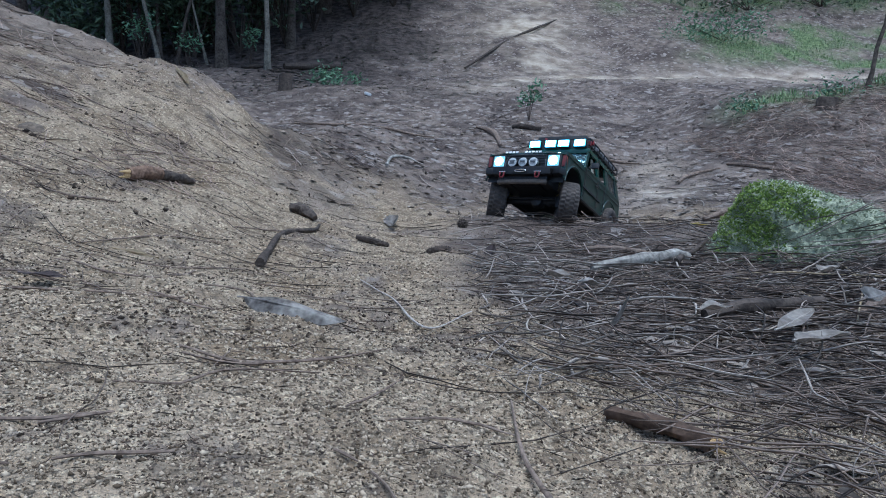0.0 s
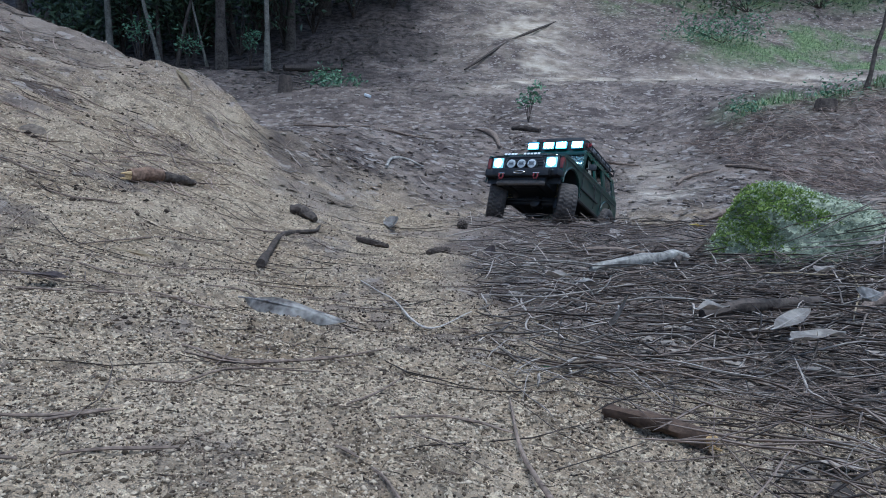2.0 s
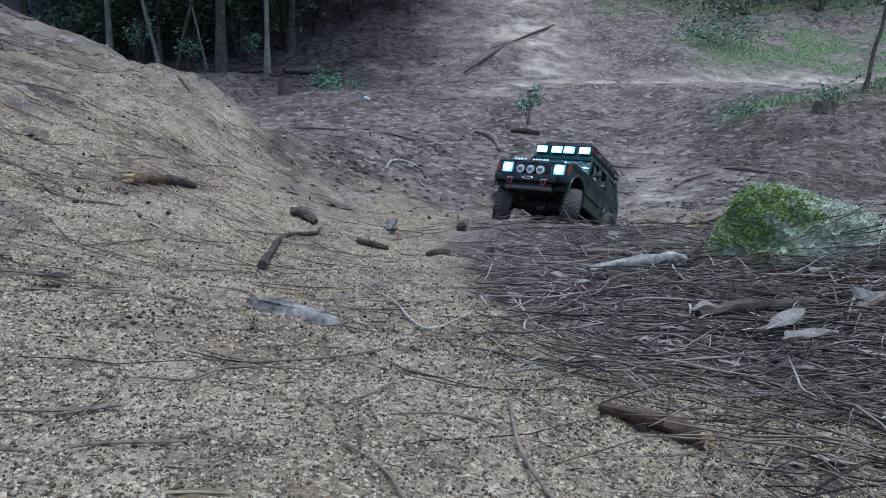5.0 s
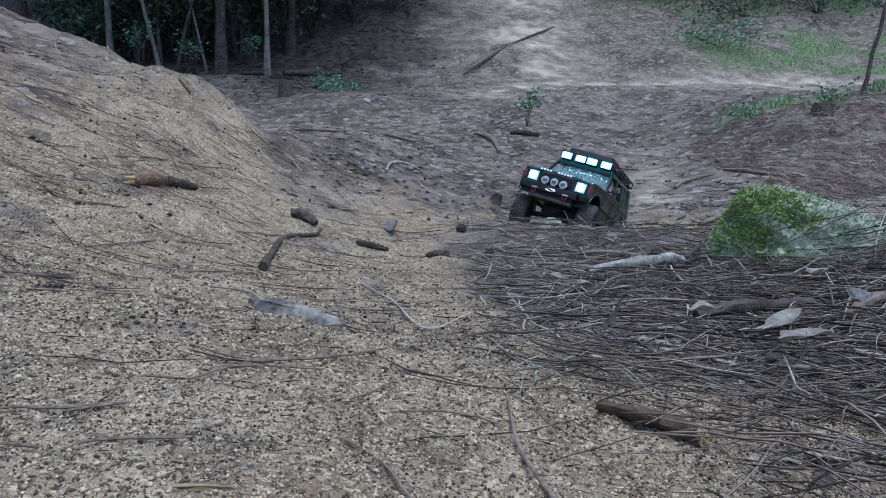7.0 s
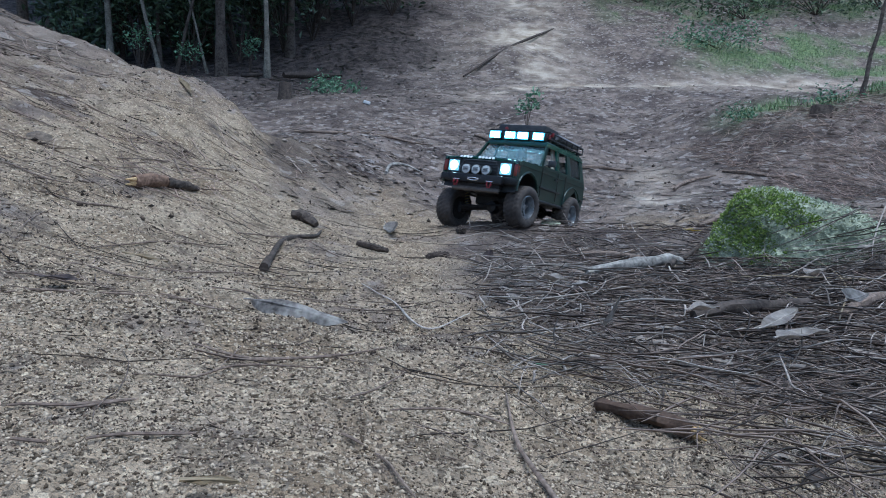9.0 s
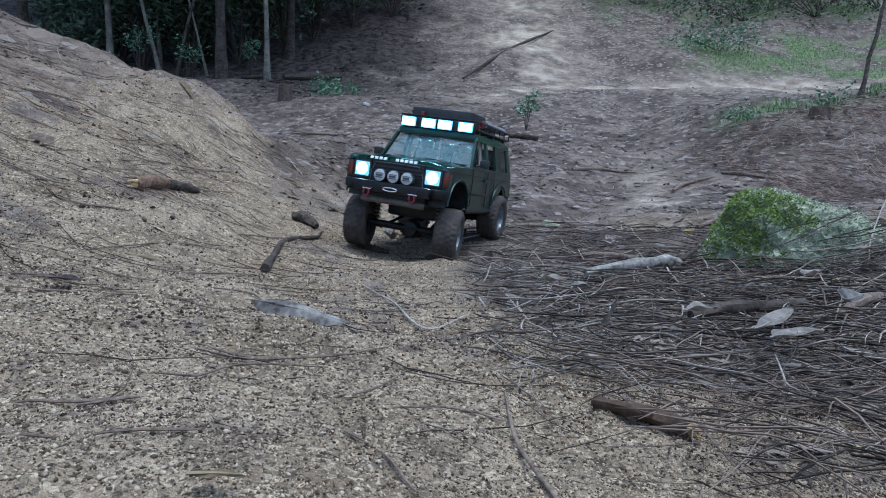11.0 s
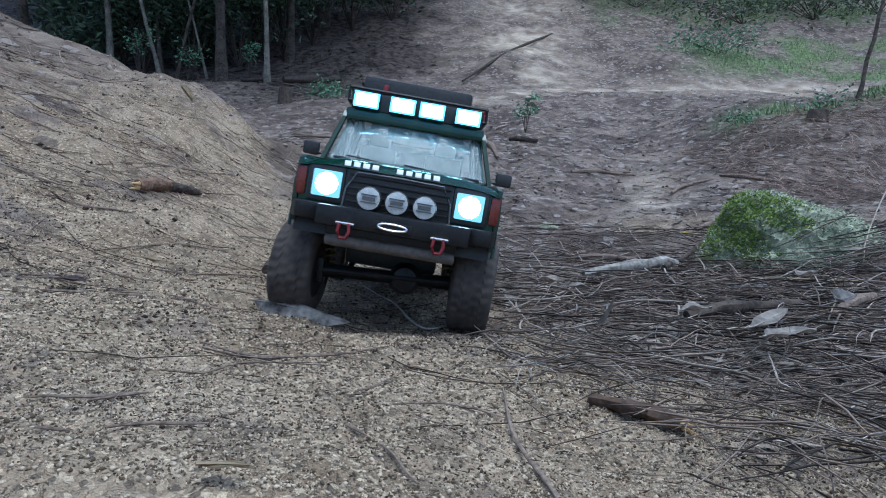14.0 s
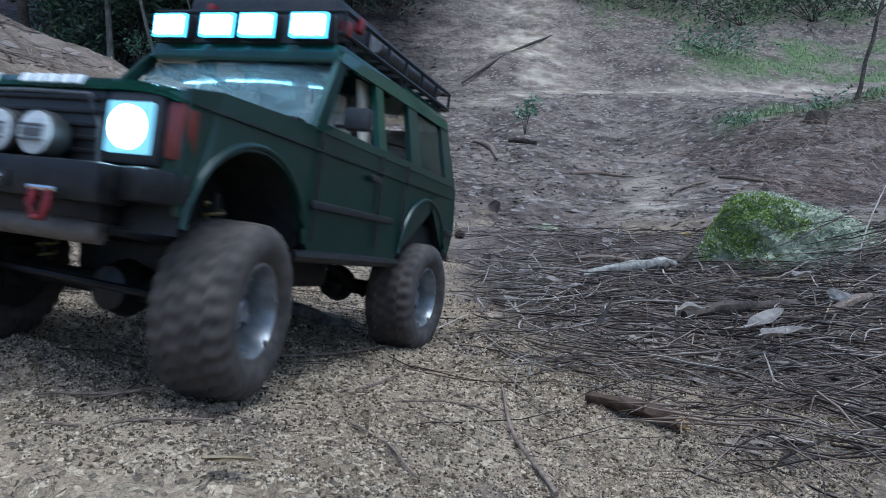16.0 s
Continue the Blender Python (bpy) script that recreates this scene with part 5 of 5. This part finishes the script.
        box(bm, (0.2025, s * 0.067, 0.126), (0.008, 0.034, 0.034), 0.003)
        head = part("headlight", bm, BLACK, car, "lit rectangular headlight")
        bm = bmesh.new()
        box(bm, (0.2068, s * 0.0662, 0.126), (0.0032, 0.0262, 0.0240), 0.0075)
        part("lamp_lens", bm, HEAD, head, "glowing cool white lens")
        bm = bmesh.new()
        lathe(bm, [(0.0104, 0.2080), (0.0098, 0.2090), (0.0060, 0.2098), (0.0, 0.2100)], 24, "x", (0, s * 0.0662, 0.126))
        part("lamp_bulb", bm, HEAD_CORE, head, "dazzling white bulb")
        bm = bmesh.new()
        box(bm, (0.1995, s * 0.0900, 0.126), (0.013, 0.0095, 0.027), 0.003)
        part("indicator", bm, ORANGE, car, "orange-red corner indicator")
        bm = bmesh.new()
        box(bm, (-0.172, s * 0.082, 0.128), (0.006, 0.018, 0.034), 0.002)
        part("tail_light", bm, RED, car)
    # bumper, winch plate, shackles and lamps
    bm = bmesh.new()
    box(bm, (0.214, 0, 0.0985), (0.020, 0.140, 0.0185), 0.003)
    for s in (-1, 1):
        box(bm, (0.204, s * 0.079, 0.1000), (0.024, 0.030, 0.0155), 0.003, Matrix.Rotation(s * -0.32, 4, "Z"))
    box(bm, (0.206, 0, 0.087), (0.012, 0.120, 0.012), 0.002)
    bumper = part("front_bumper", bm, BLACK_METAL, car, "black steel winch bumper")
    bm = bmesh.new()
    box(bm, (0.2245, 0, 0.0965), (0.0022, 0.036, 0.0085), 0.002)
    part("fairlead_plate", bm, BLACK_METAL, bumper)
    bm = bmesh.new()
    loop = [(0.2262, 0.0135 * math.cos(a) * (1.0 if abs(math.cos(a)) < 0.8 else 0.98), 0.0965 + 0.0028 * math.sin(a)) for a in np.linspace(0, 2 * math.pi, 25)]
    rod(bm, loop, 0.0011, 6, cap=False)
    part("fairlead", bm, CHROME, bumper, "silver winch fairlead")
    bm = bmesh.new()
    rod(bm, [(0.207, -0.058, 0.0765), (0.210, -0.05, 0.0765), (0.210, 0.05, 0.0765), (0.207, 0.058, 0.0765)], 0.0058, 10)
    part("skid_bar", bm, SKID, bumper, "dusty brown lower skid bar")
    for s in (-1, 1):
        bm = bmesh.new()
        y0 = s * 0.0425
        rod(bm, [(0.2275, y0 - 0.0042, 0.0935), (0.2285, y0 - 0.0050, 0.086), (0.2285, y0 - 0.0028, 0.0805), (0.2285, y0 + 0.0028, 0.0805), (0.2285, y0 + 0.0050, 0.086), (0.2275, y0 + 0.0042, 0.0935)], 0.0017, 8)
        shackle = part("shackle", bm, RED, bumper, "red tow shackle")
        bm = bmesh.new()
        rod(bm, [(0.2275, y0 - 0.0075, 0.0935), (0.2275, y0 + 0.0085, 0.0935)], 0.0014, 8)
        part("shackle_pin", bm, CHROME, shackle)
    for yy in (-0.0252, 0, 0.0252):
        bm = bmesh.new()
        lathe(bm, [(0.0, 0.207), (0.0085, 0.208), (0.0112, 0.213), (0.0112, 0.2195), (0.0104, 0.2205)], 24, "x", (0, yy, 0.1185))
        lamp = part("driving_lamp", bm, BLACK, car, "round driving lamp with pale cover")
        bm = bmesh.new()
        lathe(bm, [(0.0104, 0.2195), (0.0100, 0.2212), (0.0050, 0.2222), (0.0, 0.2224)], 24, "x", (0, yy, 0.1185))
        part("lamp_cover", bm, LENS_WHITE, lamp, "pale grey printed cover")
        for dz in (-0.0034, 0.0034):
            bm = bmesh.new()
            box(bm, (0.2226, yy, 0.1185 + dz), (0.0008, 0.0140, 0.0011), 0)
            part("cover_mark", bm, GREY_MARK, lamp)
        bm = bmesh.new()
        box(bm, (0.2228, yy, 0.1185), (0.0008, 0.0115, 0.0034), 0)
        part("cover_mark", bm, GREY_MARK, lamp)
        bm = bmesh.new()
        rod(bm, [(0.213, yy, 0.105), (0.213, yy, 0.110)], 0.0025, 6)
        part("lamp_bracket", bm, BLACK_METAL, lamp)
    # windscreen
    bm = bmesh.new()
    lo, hi = (0.0865, BELT + 0.003), (0.0475, ROOF - 0.007)
    rows = []
    for k in range(5):
        t = k / 4
        row = []
        for j in range(11):
            q = j / 5 - 1
            half = 0.0875 - 0.0125 * t
            row.append(bm.verts.new((lo[0] + (hi[0] - lo[0]) * t - 0.004 * q * q + 0.002, q * half, lo[1] + (hi[1] - lo[1]) * t)))
        rows.append(row)
    fs = [bm.faces.new((rows[i][j], rows[i][j + 1], rows[i + 1][j + 1], rows[i + 1][j])) for i in range(4) for j in range(10)]
    bmesh.ops.solidify(bm, geom=fs, thickness=0.0012)
    bmesh.ops.recalc_face_normals(bm, faces=bm.faces[:])
    part("windscreen", bm, GLASS, car, "bluish reflecting windscreen")
    bm = bmesh.new()
    box(bm, (0.0475, 0, ROOF - 0.003), (0.012, 0.158, 0.010), 0.003)
    part("windscreen_header", bm, PAINT, car)
    for s in (-1, 1):
        bm = bmesh.new()
        rod(bm, [(0.0915, 0.012 + 0.032 * s, BELT + 0.005), (0.0905, 0.0 + 0.032 * s, BELT + 0.006), (0.0875, -0.036 + 0.032 * s, BELT + 0.008)], 0.0009, 5)
        part("wiper", bm, BLACK, car, "black wiper")
    # cabin tub
    bm = bmesh.new()
    box(bm, (-0.035, 0, 0.098), (0.250, 0.172, 0.026), 0.004)
    box(bm, (0.070, 0, 0.140), (0.026, 0.166, 0.026), 0.005)
    part("cabin_tub", bm, BLACK, car)
    for s in (-1, 1):
        bm = bmesh.new()
        box(bm, (0.020, s * 0.040, 0.128), (0.040, 0.046, 0.034), 0.008)
        box(bm, (-0.002, s * 0.040, 0.160), (0.013, 0.044, 0.046), 0.006, Matrix.Rotation(-0.2, 4, "Y"))
        box(bm, (-0.008, s * 0.040, 0.190), (0.009, 0.026, 0.016), 0.004, Matrix.Rotation(-0.2, 4, "Y"))
        part("seat", bm, CREAM, car, "cream seat")
    # roof, tailgate, chassis
    bm = bmesh.new()
    box(bm, (-0.054, 0, ROOF + 0.001), (0.212, 0.160, 0.010), 0.004)
    box(bm, (-0.112, 0, ROOF + 0.007), (0.094, 0.150, 0.010), 0.004)
    part("roof", bm, PAINT, car, "dark green roof")
    bm = bmesh.new()
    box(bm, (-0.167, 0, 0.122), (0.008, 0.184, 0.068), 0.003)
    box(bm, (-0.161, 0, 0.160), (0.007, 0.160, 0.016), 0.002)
    part("tailgate", bm, PAINT_DEEP, car)
    bm = bmesh.new()
    box(bm, (-0.158, 0, 0.184), (0.003, 0.144, 0.036), 0.001)
    part("rear_window", bm, GLASS_DARK, car)
    bm = bmesh.new()
    box(bm, (-0.176, 0, 0.089), (0.016, 0.180, 0.018), 0.003)
    part("rear_bumper", bm, BLACK_METAL, car)
    bm = bmesh.new()
    for s in (-1, 1):
        box(bm, (0.018, s * 0.034, 0.079), (0.385, 0.008, 0.014), 0.002)
        rod(bm, [(0.105, s * 0.094, 0.0745), (-0.045, s * 0.094, 0.0745)], 0.004, 8)
    box(bm, (0.010, 0, 0.068), (0.070, 0.050, 0.020), 0.004)
    box(bm, (0.110, 0, 0.086), (0.060, 0.060, 0.020), 0.004)
    for x in (0.19, 0.10, -0.02, -0.14):
        box(bm, (x, 0, 0.079), (0.012, 0.070, 0.010), 0.002)
    rod(bm, [(WX_F - 0.012, 0.018, WR), (0.02, 0.0, 0.066), (WX_R + 0.012, 0.018, WR)], 0.0032, 8)
    part("chassis", bm, BLACK_METAL, car, "dark ladder chassis and gearbox")
    # roof rack with its lamps and load
    bm = bmesh.new()
    zl, zh, yo, xf, xb = ROOF + 0.0135, ROOF + 0.0285, 0.079, 0.050, -0.162
    for z in (zl, zh):
        rod(bm, [(xf, -yo, z), (xf, yo, z), (xb, yo, z), (xb, -yo, z), (xf, -yo, z)], 0.0019, 6)
    for x in np.linspace(xf, xb, 7):
        for s in (-1, 1):
            rod(bm, [(x, s * yo, zl), (x, s * yo, zh)], 0.0014, 6)
    rack = part("roof_rack", bm, BLACK_METAL, car, "black tubular roof rack")
    for x in np.linspace(xf - 0.02, xb + 0.012, 9):
        bm = bmesh.new()
        box(bm, (x, 0, zl), (0.006, 2 * yo, 0.0022), 0.0005)
        part("rack_slat", bm, BLACK_METAL, rack)
    for x in (0.03, -0.06, -0.14):
        for s in (-1, 1):
            bm = bmesh.new()
            box(bm, (x, s * 0.074, ROOF + 0.0075), (0.008, 0.006, 0.014), 0.001)
            part("rack_foot", bm, BLACK_METAL, rack)
    bm = bmesh.new()
    box(bm, (0.050, 0, ROOF + 0.0150), (0.005, 0.150, 0.020), 0.002)
    part("wind_deflector", bm, BLACK, rack, "black deflector behind the lamps")
    for yy in (-0.058, -0.0168, 0.0168, 0.058):
        bm = bmesh.new()
        box(bm, (0.0555, yy, ROOF + 0.0150), (0.010, 0.0295, 0.0185), 0.003)
        lamp = part("roof_lamp", bm, BLACK, rack, "lit rectangular roof lamp")
        bm = bmesh.new()
        box(bm, (0.0608, yy, ROOF + 0.0150), (0.0022, 0.0285, 0.0172), 0.005)
        part("lamp_lens", bm, LED, lamp, "glowing cyan-white lens")
        bm = bmesh.new()
        box(bm, (0.0620, yy, ROOF + 0.0150), (0.0024, 0.0235, 0.0132), 0.005)
        part("lamp_bulb", bm, LED_CORE, lamp, "dazzling white light strip")
    bm = bmesh.new()
    box(bm, (-0.006, -0.003, zl + 0.0185), (0.078, 0.128, 0.030), 0.005)
    case = part("storage_case", bm, BLACK, rack, "black storage case")
    bm = bmesh.new()
    box(bm, (-0.010, -0.005, zl + 0.024), (0.0795, 0.1295, 0.0022), 0.0005)
    part("case_seam", bm, BLACK_METAL, case)
    bm = bmesh.new()
    box(bm, (-0.100, -0.010, zl + 0.0155), (0.095, 0.118, 0.025), 0.005)
    part("storage_case", bm, BLACK, rack, "low black storage case")
    bm = bmesh.new()
    rod(bm, [(-0.020, 0.066, zh + 0.002), (-0.09, 0.066, zh + 0.002), (-0.155, 0.066, zh + 0.002)], 0.0075, 12)
    part("rolled_mat", bm, GREY_ROLL, rack, "grey rolled mat")
    for x, yy, z in ((0.040, -0.040, zh + 0.004), (0.030, 0.079, zl + 0.012), (0.046, 0.078, zl + 0.004)):
        bm = bmesh.new()
        box(bm, (x, yy, z), (0.008, 0.006, 0.011), 0.002)
        part("red_clamp", bm, RED, rack, "red clamp")
    # Added blocks: their black stands for underside shade and hides bright ground behind.
    bm = bmesh.new()
    box(bm, (0.135, 0, 0.074), (0.140, 0.118, 0.005), 0.002, Matrix.Rotation(radians(-4), 4, "Y"))
    box(bm, (0.050, 0, 0.062), (0.150, 0.096, 0.026), 0.006)
    part("belly_plate", bm, BLACK, car, "added black blocks that darken the underside")
    axles = [make_axle(car, "front_axle", WX_F), make_axle(car, "rear_axle", WX_R)]
    wheels = [make_wheel(car, s) for s in (1, -1, 1, -1)]
    return car, axles, wheels


CAR, AXLES, WHEELS = make_car()


# ---- what moves: the car, its wheels and axles ----
# seconds, x, y, z, heading, nose up, left side up
DRIVE = [
    (0.0, 0.2644, 1.6410, -0.0242, -123.1, 20.5, 0.9),
    (3.5, 0.2659, 1.6803, -0.0239, -122.7, 20.4, 0.8),
    (4.3, 0.2659, 1.6803, -0.0239, -122.7, 20.4, 0.8),
    (6.5, 0.3458, 1.8797, -0.0387, -117.9, 14.9, -18.1),
    (7.0, 0.3384, 1.8663, -0.0406, -118.4, 15.6, -15.1),
    (7.5, 0.3039, 1.8115, -0.0317, -117.5, 17.6, -9.4),
    (8.0, 0.2639, 1.7512, -0.0159, -114.4, 18.5, -2.2),
    (8.5, 0.2273, 1.6941, -0.0098, -122.1, 11.1, -12.9),
    (9.0, 0.1743, 1.6392, 0.0124, -123.5, 9.1, -4.5),
    (11.5, -0.0514, 1.2416, 0.0224, -107.0, 2.0, -8.9),
    (12.0, -0.0688, 1.1619, 0.0212, -103.2, 1.4, -10.4),
    (12.5, -0.0754, 1.0578, 0.0166, -97.7, 1.5, -7.0),
    (13.0, -0.0757, 0.9886, 0.0136, -93.3, -0.7, -9.0),
    (13.5, -0.0650, 0.8862, 0.0097, -89.2, -0.8, -5.9),
    (14.0, -0.0679, 0.7934, 0.0034, -88.2, 2.2, -9.9),
    (14.5, -0.0702, 0.7036, 0.0047, -95.0, 3.1, -8.1),
    (15.0, -0.0886, 0.6277, 0.0104, -100.8, 5.4, -8.3),
    (15.5, -0.1198, 0.5449, 0.0155, -107.5, 7.6, -9.7),
    (16.0, -0.1504, 0.4812, 0.0254, -109.8, 8.3, -4.6),
]
# seconds, steering to the left in degrees
STEER = [(0.0, 30), (4.3, 30), (6.3, 12), (7.5, 8), (8.0, 2), (8.5, -14), (9.0, -6), (11.5, 12), (12.5, 6), (13.5, 0), (14.5, -10), (15.0, -10), (15.5, 0), (16.0, 12)]


def glide(table, t):
    """Monotone cubic through the table's rows at the times t."""
    k = np.array(table, float)
    x, y = k[:, 0], k[:, 1:]
    h, d = np.diff(x)[:, None], np.diff(y, axis=0) / np.diff(x)[:, None]
    m = np.zeros_like(y)
    a, b = d[:-1], d[1:]
    w1, w2 = 2 * h[1:] + h[:-1], h[1:] + 2 * h[:-1]
    with np.errstate(divide="ignore", invalid="ignore"):
        mean = (w1 + w2) / (w1 / a + w2 / b)
    m[1:-1] = np.where(a * b > 0, mean, 0)
    m[-1] = d[-1]
    i = np.clip(np.searchsorted(x, t, "right") - 1, 0, len(x) - 2)
    s = ((t - x[i]) / (x[i + 1] - x[i]))[:, None]
    return (y[i] * (1 + 2 * s) * (1 - s) ** 2 + y[i + 1] * s * s * (3 - 2 * s) + h[i] * (m[i] * s * (1 - s) ** 2 - m[i + 1] * s * s * (1 - s)))


def motions():
    times = np.round(np.arange(0, 16.01, 0.1), 2)
    path, steer = glide(DRIVE, times), glide(STEER, times)[:, 0]
    bodies = [pose(x, y, z, lift, -nose, head) for x, y, z, head, nose, lift in path]
    walk(CAR, list(zip(times.tolist(), bodies)))
    spots = [(WX_F, WY), (WX_F, -WY), (WX_R, WY), (WX_R, -WY)]
    travel = []
    for i, (wx, wy) in enumerate(spots):
        rows, spin, before, raise_ = [], 0.0, None, []
        for t, m, turn in zip(times.tolist(), bodies, steer):
            foot = m @ Vector((wx, wy, 0))
            heading = (m.to_3x3() @ Vector((1, 0, 0))).normalized()
            if before is not None:
                spin += math.degrees((foot - before).dot(heading) / WR)
            before = foot
            ground = max(float(lay(foot.x + a, foot.y + b)) for a, b in ((0, 0), (0.01, 0), (-0.01, 0), (0, 0.01), (0, -0.01)))
            raise_.append(min(0.022, max(-0.014, ground - foot.z)))
        smooth = np.convolve(np.pad(np.array(raise_), 3, "edge"), np.ones(7) / 7, "valid")
        travel.append(smooth)
        spin, before = 0.0, None
        for t, m, turn, up in zip(times.tolist(), bodies, steer, smooth):
            foot = m @ Vector((wx, wy, 0))
            heading = (m.to_3x3() @ Vector((1, 0, 0))).normalized()
            if before is not None:
                spin += math.degrees((foot - before).dot(heading) / WR)
            before = foot
            face = pose(0, 0, 0, 0, spin, 0)
            if wy < 0:
                face = pose(0, 0, 0, 0, spin, 0) @ pose(0, 0, 0, 0, 0, 180)
            rows.append((t, pose(wx, wy, WR + float(up), 0, 0, float(turn) if wx > 0 else 0) @ face))
        walk(WHEELS[i], rows)
    for axle, left, right in ((AXLES[0], travel[0], travel[1]), (AXLES[1], travel[2], travel[3])):
        rows = []
        for t, a, b in zip(times.tolist(), left, right):
            tilt = math.degrees(math.atan2(a - b, 2 * WY))
            rows.append((t, pose(0, 0, WR + (a + b) / 2, tilt) @ pose(0, 0, -WR)))
        walk(axle, rows)


motions()
